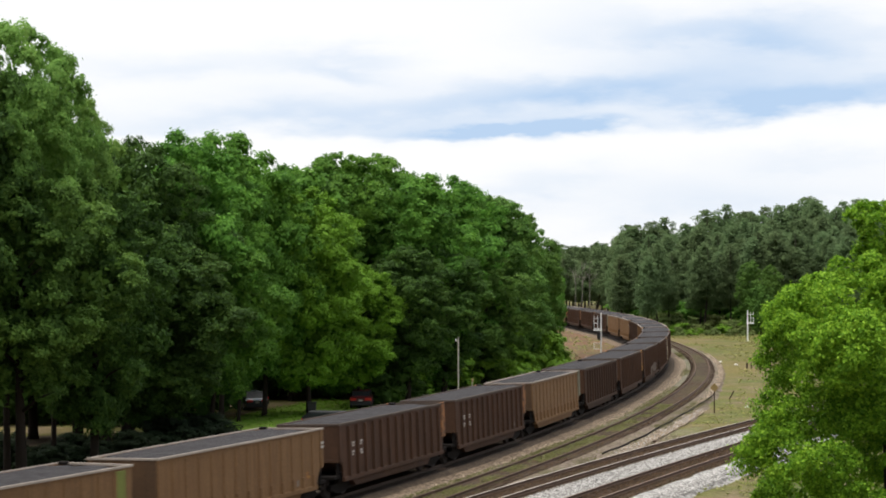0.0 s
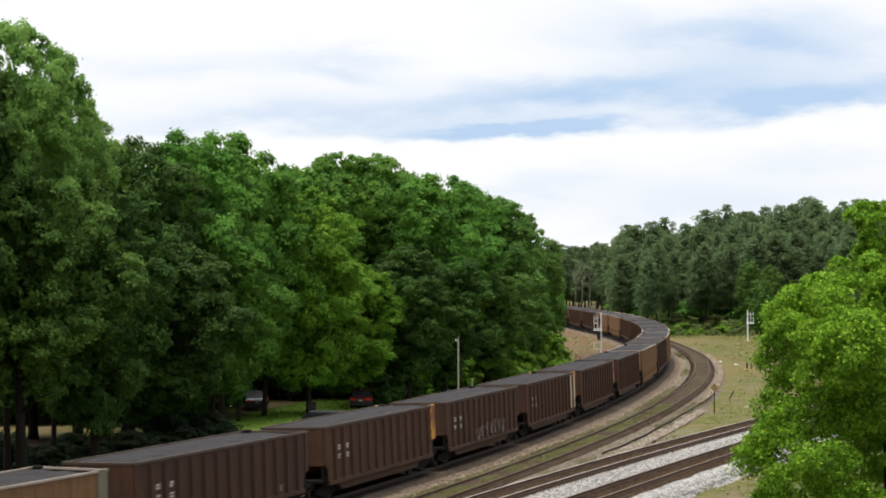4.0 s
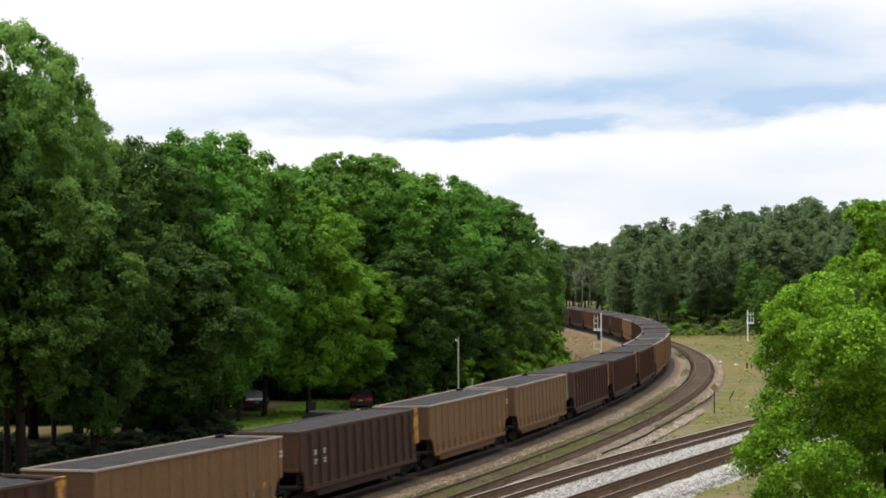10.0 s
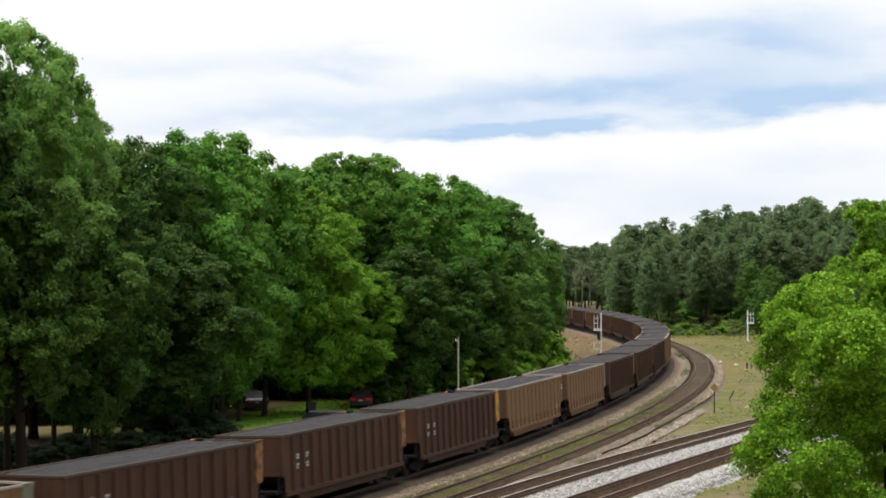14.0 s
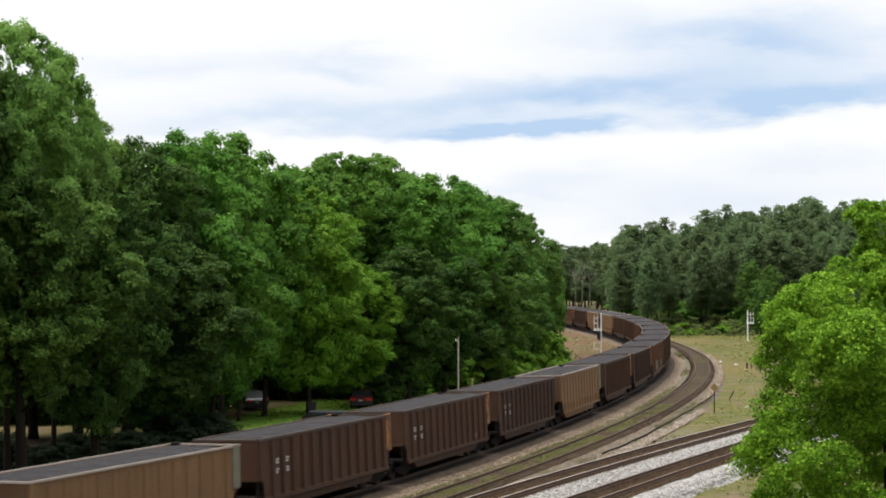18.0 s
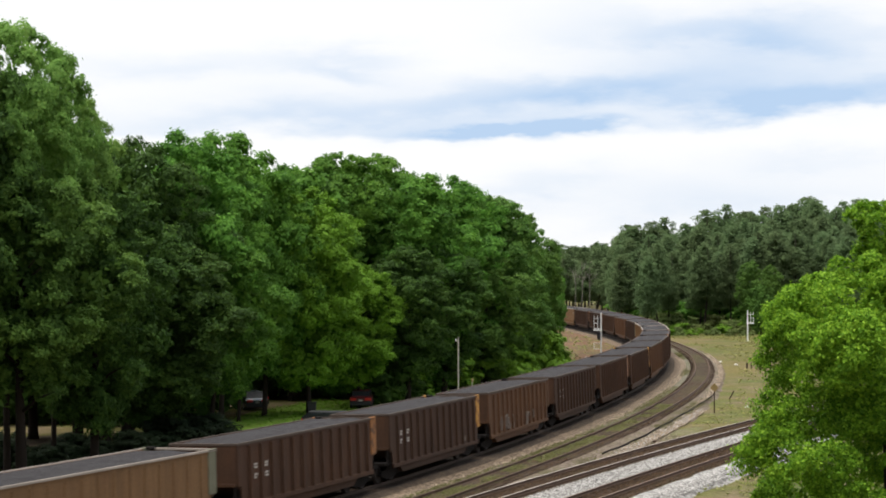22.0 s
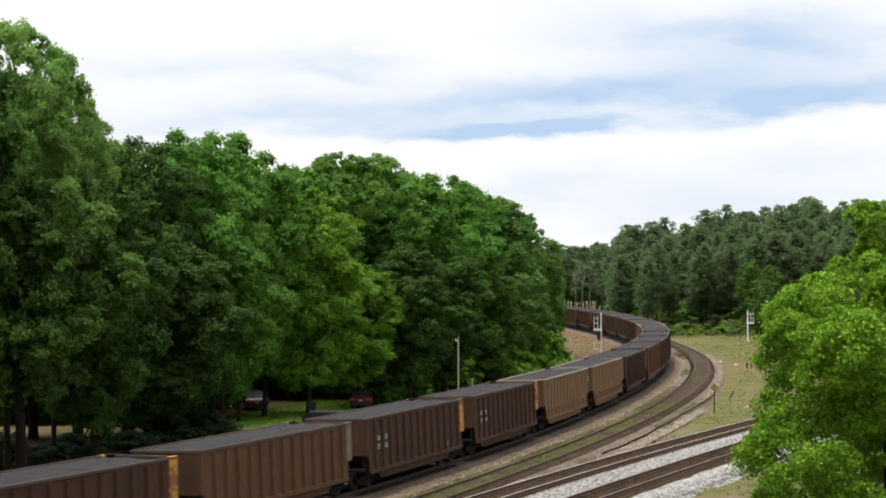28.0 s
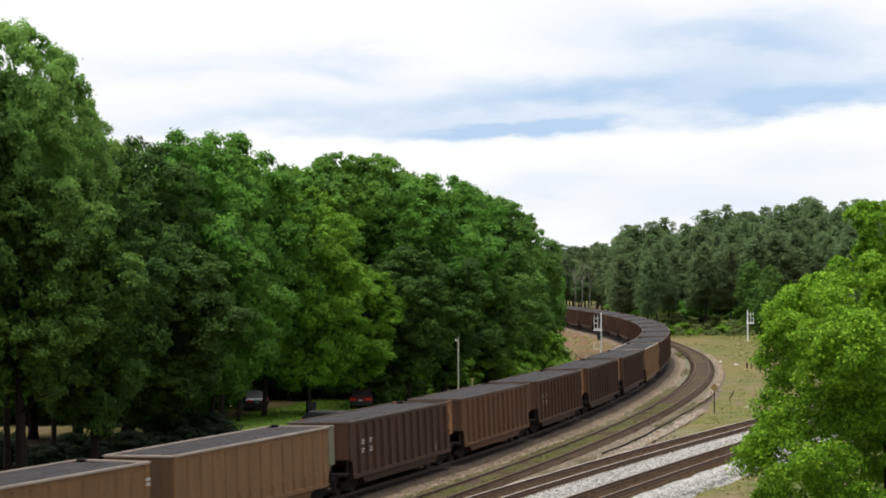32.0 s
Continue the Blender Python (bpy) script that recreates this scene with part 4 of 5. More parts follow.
def shrub_meshes(seed, leaves, mat, size=0.075):
    """A shrub one unit high and about 1.2 wide."""
    rng = np.random.default_rng(seed)
    boughs = []
    for i in range(16):
        a, q = i * 2.39996, rng.random()
        rr = 0.55 * (1 - 0.6 * q) * rng.uniform(0.3, 1.0)
        boughs.append((math.cos(a) * rr, math.sin(a) * rr, 0.12 + 0.66 * q, rng.uniform(0.14, 0.26)))
    crown = foliage("crown", boughs, 0.3, leaves, size, mat, seed, subs=7, fill=(150, size * 2.2))
    bm = bmesh.new()
    for i in range(5):
        a = i * 1.3
        bm_tube(bm, [(0, 0, -0.05), (math.cos(a) * 0.15, math.sin(a) * 0.15, 0.3), (math.cos(a) * 0.3, math.sin(a) * 0.3, 0.6)], [0.02, 0.014, 0.005], 5)
    return crown, mesh_of("stem", bm, M["bark"])


def pine_meshes(seed, leaves, mat, base=0.3):
    """A loblolly pine one unit high: a ragged, rounded crown of many small tufts over a bare trunk."""
    rng = np.random.default_rng(seed)
    boughs = []
    n = 260
    lean = rng.uniform(0.85, 1.2, 4)
    for i in range(n):
        q = (i + rng.random()) / n
        wide = 0.135 * float(np.interp(q, [0, 0.15, 0.45, 0.75, 0.92, 1.0], [0.5, 0.85, 1.0, 0.8, 0.45, 0.08])) * float(np.interp(q, [0, 0.33, 0.66, 1], lean))
        a = i * 2.39996 + rng.normal() * 0.6
        rr = wide * math.sqrt(rng.uniform(0.08, 1.0))
        boughs.append((math.cos(a) * rr, math.sin(a) * rr, base + (0.975 - base) * q, rng.uniform(0.012, 0.030) * (1.15 - 0.5 * q)))
    crown = foliage("crown", boughs, 0.6, leaves, 0.0135, mat, seed, subs=5, sub_r=(0.7, 1.5), flat=0.9, fill=(1300, 0.024), droop=0.1, loose=2.2)
    return crown, branch_mesh(rng, 0.010, base, 0.11, 8, top=0.96)


TREE_KINDS = {}
TREE_KINDS["dull_open", 0] = broadleaf_meshes(20, 60000, M["leaf_dull"], 0.28, 0.0086, trunk=0.0175)
for i in range(4):
    TREE_KINDS["oak", i] = broadleaf_meshes(11 + i, 40000, M["leaf"], (0.10, 0.13, 0.08, 0.12)[i], 0.0108)
for i in range(2):
    TREE_KINDS["dull", i] = broadleaf_meshes(17 + i, 36000, M["leaf_dull"], (0.10, 0.13)[i], 0.0110)
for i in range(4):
    TREE_KINDS["open", i] = broadleaf_meshes(21 + i, 44000, M["leaf_dark_shaded"], (0.15, 0.18, 0.19, 0.20)[i], 0.0104, trunk=0.0175)
for i in range(2):
    TREE_KINDS["big", i] = broadleaf_meshes(27 + i, 125000, M["leaf_backlit"], (0.30, 0.36)[i], 0.0068, 150, inner=16, lobe=(0.035, 0.075))
for i in range(2):
    TREE_KINDS["light", i] = broadleaf_meshes(31 + i, 46000, M["leaf_light"], (0.16, 0.2)[i], 0.0100)
for i in range(2):
    TREE_KINDS["mid", i] = broadleaf_meshes(37 + i, 40000, M["leaf"], (0.22, 0.25)[i], 0.0108)
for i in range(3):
    TREE_KINDS["deep", i] = broadleaf_meshes(41 + i, 3600, M["leaf_dark_shaded"], 0.06, 0.038, 46, lobe=(0.055, 0.12))
for i in range(2):
    TREE_KINDS["deep_open", i] = broadleaf_meshes(47 + i, 12000, M["leaf"], 0.24, 0.021, 60)
for i in range(6):
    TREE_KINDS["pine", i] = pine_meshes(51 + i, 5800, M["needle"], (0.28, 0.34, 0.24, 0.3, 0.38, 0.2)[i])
for i in range(3):
    # Thicket in the dark green that carries the wood's shade.
    TREE_KINDS["shrub", i] = shrub_meshes(61 + i, 1500, M["leaf_dark_shaded"], 0.085)
    TREE_KINDS["shade_brush", i] = shrub_meshes(81 + i, 3600, M["shade_brush"], 0.045)
    TREE_KINDS["shrub_mid", i] = shrub_meshes(66 + i, 1800, M["leaf"], 0.08)
    TREE_KINDS["shrub_light", i] = shrub_meshes(71 + i, 3200, M["leaf_light"], 0.06)
    TREE_KINDS["weedy", i] = shrub_meshes(91 + i, 2000, M["weed_tall"], 0.055)


def tree(name, kind, x, y, h, spread, label, turn=0.0, group="", z=-0.56, category="tree"):
    crown, trunk = TREE_KINDS[kind]
    t = thing(name, label, category, pose(x, y, z, 0, 0, turn), group)
    t.scale = (h * spread, h * spread, h)
    part("crown", crown, None, t)
    part("stem" if category == "shrub" else "trunk", trunk, None, t)
    return t


FOCUS = 3201.0


def at_bearing(px, d):
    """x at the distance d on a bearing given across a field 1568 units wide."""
    return (px - 784) / FOCUS * d


def tall_to(py, d):
    """The height of what stands at d and reaches up to that line of sight."""
    return EYE_Z + (476 - py) / FOCUS * d + 0.56


def left_woods():
    # bearing, distance, top, crown's half width in metres, kind
    rows = [(16, 98, 36, 4.9, "big", 0), (96, 104, 150, 4.0, "big", 1), (-78, 94, 60, 5.0, "open", 1), (40, 95, 304, 5.0, "dull_open", 0), (168, 101, 312, 4.2, "open", 2), (232, 117, 242, 5.0, "open", 1), (322, 123, 244, 5.2, "mid", 0), (392, 132, 252, 5.0, "mid", 1),
            (468, 139, 282, 5.0, "mid", 0), (596, 158, 274, 6.0, "oak", 2), (664, 164, 284, 6.0, "oak", 3), (735, 160, 322, 5.6, "oak", 0), (800, 175, 320, 6.2, "oak", 1), (852, 185, 338, 5.9, "dull", 0), (892, 196, 360, 5.0, "dull", 1),
            (920, 207, 386, 3.9, "dull", 0), (948, 215, 436, 3.2, "dull", 1), (966, 222, 470, 2.5, "oak", 2), (722, 151, 430, 4.3, "open", 1), (786, 160, 430, 4.7, "open", 0), (850, 174, 440, 4.7, "dull", 0), (908, 190, 455, 4.3, "dull", 1),
            (422, 134, 412, 3.6, "mid", 1), (372, 121, 405, 4.4, "mid", 0), (300, 114, 420, 4.6, "open", 3), (190, 111, 380, 4.6, "open", 2)]
    for i, (px, d, py, half, family, kind) in enumerate(rows):
        h = tall_to(py + {"oak": -6, "mid": 0, "dull": 0, "dull_open": 0, "open": 10, "big": 6}[family], d)
        tree("oak_tree", (family, kind), at_bearing(px, d), d, h, half / (0.29 * h), "dense dark green leafy oak at the edge of the wood", i * 67 % 360, "oaks along the line")
    for i, (px, d, py, half, kind) in enumerate([(548, 140, 344, 4.9, 0), (636, 147, 474, 3.6, 1)]):
        h = tall_to(py, d)
        tree("sweetgum_tree", ("light", kind), at_bearing(px, d), d, h, half / (0.29 * h), "light green leafy tree beside the lawn", i * 113, "light green trees")
    for i, (px, d, py, half) in enumerate([(1328, 315, 462, 2.7), (1362, 310, 470, 2.5), (1346, 308, 505, 2.4)]):
        h = tall_to(py, d)
        tree("sweetgum_tree", ("dull", i % 2), at_bearing(px, d), d, h, half / (0.29 * h), "fresh green leafy tree before the pines", i * 113, "light green trees")
    for i in range(24):
        px, d = -140 + i * 46, 151 + (i * 37 % 26)
        d = max(d, 133 + i * 4.5)
        h = tall_to(float(np.interp(px, [-100, 200, 600, 780, 852, 894, 920, 960], [270, 310, 312, 348, 372, 395, 430, 470])), d)
        tree("oak_tree", ("deep", i % 3), at_bearing(px, d), d, h, 5.8 / (0.29 * h), "leafy oak deep in the wood", i * 41 % 360, "oaks inside the wood")
    # oaks added out of view along the line, to shade the wood's near end
    for i, (s, o) in enumerate([(-14, -11), (0, -10), (12, -11), (24, -12.5), (34, -16), (44, -20), (8, -20), (22, -22), (52, -26)]):
        x, y, _ = on_line(LINE, s, o)
        tree("oak_tree", ("deep", i % 3), x, y, 23 + i % 3, 0.85, "added unseen oak that shades the near end of the wood", i * 59 % 360, "oaks inside the wood")
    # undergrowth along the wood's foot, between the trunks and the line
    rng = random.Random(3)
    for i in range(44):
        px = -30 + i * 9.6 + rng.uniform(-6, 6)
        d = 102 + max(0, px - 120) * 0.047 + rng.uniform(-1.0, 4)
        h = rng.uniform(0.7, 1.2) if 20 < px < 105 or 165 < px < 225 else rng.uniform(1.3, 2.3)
        tree("shrub", ("shade_brush", i % 3), at_bearing(px, d), d, h, rng.uniform(1.2, 1.8), "low underbrush with the oaks' shade put into its dark leaves", rng.uniform(0, 360), "undergrowth by the line", category="shrub")
    for i, (px, d, h, half) in enumerate([(258, 114, 8.8, 2.9), (302, 115, 9.7, 2.9)]):
        tree("oak_tree", ("open", (2, 0, 1)[i]), at_bearing(px, d), d, h, half / (0.29 * h), "young oak with boughs down to the ground", i * 97, "young oaks by the lawn")
    for i in range(10):
        px, d = -120 + i * 54 + rng.uniform(-12, 12), rng.uniform(135, 143)
        h = tall_to(320, d)
        tree("oak_tree", ("deep", i % 3), at_bearing(px, d), d, h, 5.4 / (0.29 * h), "leafy oak deep in the wood", i * 71 % 360, "oaks inside the wood")
    for i, (px, d, py) in enumerate([(205, 137, 256), (318, 143, 250), (366, 147, 256), (424, 151, 268), (515, 155, 300), (585, 170, 290), (690, 176, 304), (768, 184, 326), (828, 193, 342)]):
        h = tall_to(py + 8, d)
        tree("oak_tree", ("deep_open", i % 2), at_bearing(px, d), d, h, (5.1 if i > 3 else 3.4) / (0.29 * h), "leafy oak deep in the wood", i * 53 % 360, "oaks inside the wood")
    for i, (px, d) in enumerate([(-30, 117), (60, 120), (140, 118), (225, 123), (280, 120)]):
        h = tall_to(300 + 12 * i, d)
        tree("oak_tree", ("open", i % 4), at_bearing(px, d), d, h, 5.6 / (0.29 * h), "leafy oak with a bare dark trunk beside the lane", i * 77 % 360, "oaks inside the wood")
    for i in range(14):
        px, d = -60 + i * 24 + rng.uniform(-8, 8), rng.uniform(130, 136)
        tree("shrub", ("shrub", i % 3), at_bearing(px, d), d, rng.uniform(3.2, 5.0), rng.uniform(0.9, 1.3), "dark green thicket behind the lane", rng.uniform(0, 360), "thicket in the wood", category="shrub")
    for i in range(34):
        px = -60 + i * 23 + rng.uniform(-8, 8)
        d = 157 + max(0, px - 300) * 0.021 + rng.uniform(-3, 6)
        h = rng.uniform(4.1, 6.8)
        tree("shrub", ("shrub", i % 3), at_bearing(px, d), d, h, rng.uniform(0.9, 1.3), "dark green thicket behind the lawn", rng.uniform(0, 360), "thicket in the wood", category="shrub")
    for i in range(24):
        px = 690 + i * 12.3 + rng.uniform(-6, 6)
        d = 152 + (px - 690) * 0.166 + rng.uniform(-4, 3)
        h = rng.uniform(2.4, 4.2) + (2.2 if px > 850 else 0.0)
        tree("shrub", ("shrub_light" if i % 3 or px > 840 else "shrub", i % 3), at_bearing(px, d), d, h, rng.uniform(0.9, 1.4), "bright green vines and saplings at the wood's foot", rng.uniform(0, 360), "saplings at the wood's foot", category="shrub")


def back_forest():
    tops = [(960, 445), (1000, 432), (1085, 427), (1110, 398), (1165, 385), (1195, 396), (1250, 378), (1290, 367), (1330, 370), (1430, 354), (1500, 352), (1568, 362), (1700, 365)]
    rng = random.Random(5)

    def crest(px):
        return float(np.interp(px, [t[0] for t in tops], [t[1] for t in tops]))
    for row, (d0, n, dip) in enumerate(((327, 38, 75), (352, 40, 40), (385, 50, 6))):
        for i in range(n):
            px = 1085 + (i + rng.random()) * 590 / n
            d = d0 + rng.uniform(-10, 12)
            h = tall_to(crest(px) + dip * rng.uniform(0.5, 1.0) + rng.choice((-12, -5, -2, 0, 4, 8, 14, 18)) * rng.uniform(0.6, 1.2), d)
            tree("pine_tree", ("pine", rng.randrange(6)), at_bearing(px, d), d, h, rng.uniform(1.0, 1.5), "tall dusky green pine in the far wood", rng.uniform(0, 360), "pines of the far wood")
    for i in range(30):
        px, d = 955 + (i + rng.random()) * 5.6, rng.uniform(470, 580)
        h = tall_to(crest(px) + rng.uniform(-4, 12), d)
        tree("pine_tree", ("pine", rng.randrange(6)), at_bearing(px, d), d, h, rng.uniform(1.2, 1.6), "tall dusky green pine in the far wood", rng.uniform(0, 360), "pines of the far wood")
    for i in range(30):
        px, d = 1110 + i * 18 + rng.uniform(-9, 9), rng.uniform(333, 364)
        h = rng.uniform(6.4, 12)
        tree("oak_tree", ("deep_open", i % 2), at_bearing(px, d), d, h, rng.uniform(0.9, 1.2), "small leafy oak among the pines", rng.uniform(0, 360), "oaks among the pines")
    for i in range(14):
        px, d = 965 + i * 10, rng.uniform(435, 466)
        h = rng.uniform(10, 15.5)
        tree("pine_tree", ("pine", rng.randrange(6)), at_bearing(px, d), d, h, rng.uniform(1.5, 2.0), "young pine at the edge of the far wood", rng.uniform(0, 360), "pines of the far wood")
    for i in range(36):
        px, d = 1105 + i * 13 + rng.uniform(-8, 8), rng.uniform(330, 344)
        tree("shrub", ("shrub_mid", i % 3), at_bearing(px, d), d, rng.uniform(3.6, 6.4), rng.uniform(1.0, 1.4), "dark green thicket between the pines", rng.uniform(0, 360), "thicket among the pines", category="shrub")
    for i in range(70):
        px, d = 1125 + i * 4.2 + rng.uniform(-6, 6), rng.uniform(300, 330)
        h = rng.uniform(0.7, 1.9) + max(0.0, d - 310) * 0.12
        tree("shrub", ("weedy" if i % 4 else "shrub_light", i % 3), at_bearing(px, d), d, h, rng.uniform(1.0, 1.8), "light green weedy shrub before the pines", rng.uniform(0, 360), "shrubs before the pines", category="shrub")


def bare_trees():
    # a leafless grey tree and pale bare trunks far down the line
    rng = random.Random(21)
    for i, (px, d, py, thick) in enumerate([(1030, 422, 462, 0.10), (1043, 426, 470, 0.12), (1073, 420, 492, 0.14), (1081, 427, 488, 0.12), (1090, 424, 505, 0.12), (1018, 428, 468, 0.10)]):
        h = tall_to(py, d)
        t = thing("bare_tree", "pale leafless trunk far down the line", "tree", pose(at_bearing(px, d), d, -0.56), "bare trunks")
        bm = bm_tube(bmesh.new(), [(0, 0, -0.2), (0.1, 0, h * 0.5), (0.0, 0.1, h)], [thick * 1.1, thick * 0.8, thick * 0.3], 7)
        part("trunk", bm, M["bark_pale"], t)
        bm = bmesh.new()
        for k in range(9 if i in (0, 1, 5) else 4):
            a, z, ln = rng.uniform(0, 6.28), rng.uniform(0.55, 0.95) * h, rng.uniform(1.0, 3.2)
            p1 = (math.cos(a) * ln * 0.6, math.sin(a) * ln * 0.6, z + ln * 0.5)
            bm_tube(bm, [(0, 0, z), p1, (math.cos(a) * ln, math.sin(a) * ln, z + ln)], [0.04, 0.025, 0.01], 4)
            for q in range(3):
                b = a + rng.uniform(-1, 1)
                bm_tube(bm, [p1, (p1[0] + math.cos(b) * 0.8, p1[1] + math.sin(b) * 0.8, p1[2] + rng.uniform(0.3, 1.0))], [0.025, 0.008], 4)
        part("twigs", bm, M["bark_pale"], t)


left_woods()
back_forest()
bare_trees()


# ------------------------------------------------------------------ the near tree
def near_tree():
    rng, gap = np.random.default_rng(77), random.Random(5)
    x, y = 10.17, 41.4
    boughs = []
    n = 420
    for i in range(n):
        z = 2.7 + 10.1 * (i + rng.random()) / n
        br = rng.uniform(0.22, 0.62) * (1.0 if z < 10 else 0.75 if z < 11.1 else 0.5)
        wide = np.interp(z, [2.7, 5.4, 6.6, 7.0, 7.2, 7.45, 7.6, 8.4, 8.75, 9.2, 9.7, 10.1, 10.5, 11.1, 11.4, 11.65, 12.1, 12.5, 12.9],
                         [2.8, 3.0, 3.05, 3.2, 3.5, 2.9, 2.75, 2.9, 2.7, 2.95, 3.05, 2.75, 2.5, 1.9, 1.45, 0.65, 0.6, 0.9, 0.35])
        a = i * 2.39996 + rng.normal() * 0.4
        rr = max(0, wide - br * 0.7) * (1.0 if rng.random() < 0.62 else rng.uniform(0.2, 0.9))
        if math.sin(2.0 * a + 2.3 * z) + 0.6 * math.sin(3.0 * a - 1.7 * z) < 1.0 and (z > 6.9 or gap.random() < 0.8):
            boughs.append((math.cos(a) * rr, math.sin(a) * rr, z, br))
    t = thing("young_tree", "bright yellow-green leafy young tree close by", "tree", pose(x, y, -0.56))
    part("crown", foliage("crown", boughs, 6.4, 300000, 0.056, M["leaf_bush"], 78, subs=20, sub_r=(0.18, 0.5), flat=0.8, fill=(26000, 0.09), droop=0.3, loose=1.1), None, t)
    bm = bmesh.new()
    bm_tube(bm, [(0, 0, -0.1), (0.1, 0.05, 3.7), (0.0, 0.1, 7.3), (0.1, 0, 11.4)], [0.19, 0.14, 0.085, 0.02], 8)
    for i in range(26):
        a, z, ln = rng.uniform(0, 2 * math.pi), rng.uniform(2.3, 10.0), rng.uniform(1.1, 2.6)
        bm_tube(bm, [(0, 0, z), (math.cos(a) * ln * 0.5, math.sin(a) * ln * 0.5, z + ln * 0.3), (math.cos(a) * ln, math.sin(a) * ln, z + ln * 0.55)], [0.028, 0.017, 0.006], 6)
    part("trunk", bm, M["bark"], t, smooth=True)


near_tree()


# ------------------------------------------------------------------ lawn, lane, bank
def patch(name, line, s0, s1, lo, hi, z, mat, label, category, seed):
    ss = np.arange(s0, s1 + 0.1, 2.0)
    verts, quads, n = [], [], 7
    for i, s in enumerate(ss):
        taper = min(1.0, (s - s0) / 8 + 0.15, (s1 - s) / 8 + 0.15)
        for j in range(n):
            u = j / (n - 1)
            o = (lo + hi) / 2 + (u - 0.5) * (hi - lo) * taper + (1.4 * noise.noise((s * 0.12, seed, j * 0.2)) if j in (0, n - 1) else 0)
            x, y, h = on_line(line, s, o)
            verts.append((x, y, z + 0.10 * noise.noise((x * 0.05, y * 0.05, 3.0))))
    for i in range(len(ss) - 1):
        for j in range(n - 1):
            a = i * n + j
            quads.append((a, a + n, a + n + 1, a + 1))
    return tagged(new(name, raw_mesh(name, verts, quads, M[mat])), label, category, kind="structure")


patch("lawn", LINE, 90, 133, -25.5, -8, -0.54, "lawn", "mown bright green lawn under the trees", "lawn", 2.0)
patch("lane", LINE, 33, 90, -33.5, -28, -0.54, "earth", "bare dirt lane behind the trunks", "lane", 3.0)
patch("gravel_flat", SIDE, -24, 46, -5.6, -1.7, -0.535, "sandy", "sandy gravel with thin grass between the tracks", "gravel", 5.0)
patch("bank", LINE, 163, 340, -10.5, -3.2, -0.51, "bank", "rust-red earth bank with sparse grass beside the track", "bank", 4.0)


# ------------------------------------------------------------------ signals, posts, sign
def signal_mast(x, y, h, turn, label, heads=True):
    t = thing("signal_mast", label, "railway signal", pose(x, y, -0.56, 0, 0, turn), "signals of the line")
    bm = bmesh.new()
    bm_tube(bm, [(0, 0, 0), (0, 0, h)], [0.11, 0.09], 10)
    bm_box(bm, -0.25, 0.25, -0.25, 0.25, -0.1, 0.18, 0.03)
    part("post", bm, M["galv"], t, "aluminium-painted post")
    bm = bmesh.new()
    for xx in (-0.92, -0.45):
        bm_box(bm, xx - 0.03, xx + 0.03, -0.03, 0.03, h * 0.60, h * 0.94)
    if heads:
        bm_box(bm, -0.95, -0.89, -0.03, 0.03, h * 0.13, h * 0.30)
    part("frame", bm, M["galv"], t)
    for z in [h * 0.62, h * 0.75, h * 0.87] + ([h * 0.14, h * 0.28] if heads else []):
        bm = bmesh.new()
        bm_box(bm, -0.95, -0.08, -0.025, 0.025, z - 0.035, z + 0.035)
        part("rung", bm, M["galv"], t)
    bm = bmesh.new()
    bm_box(bm, -0.95, 0.15, -0.35, 0.25, h * 0.575, h * 0.595, 0.01)
    part("platform", bm, M["galv"], t)
    for z in ((h * 0.44, h * 0.80) if heads else ()):
        bm = bmesh.new()
        bm_prism(bm, [(0.25 * math.cos(a * math.pi / 8), 0.5 * math.sin(a * math.pi / 8)) for a in range(16)], "y", 0.18, 0.24)
        bm_box(bm, -0.15, 0.15, 0.24, 0.5, -0.5, 0.5, 0.04)
        head = part("signal_head", bm, M["black"], t, "black oval target with lamps", m=pose(-0.28, -0.2, z))
        for dz in (-0.34, 0, 0.34):
            bm = bmesh.new()
            bm_tube(bm, [(0, 0.1, 0.03), (0, -0.12, 0)], [0.12, 0.12], 10)
            part("hood", bm, M["black"], head, m=pose(0, 0.1, dz))
    return t


signal_mast(20.79, 238.0, 5.55, 0, "aluminium signal mast with ladder frame and dark heads")
signal_mast(47.22, 280.5, 4.9, 180, "aluminium signal mast in the weeds before the pines", False)


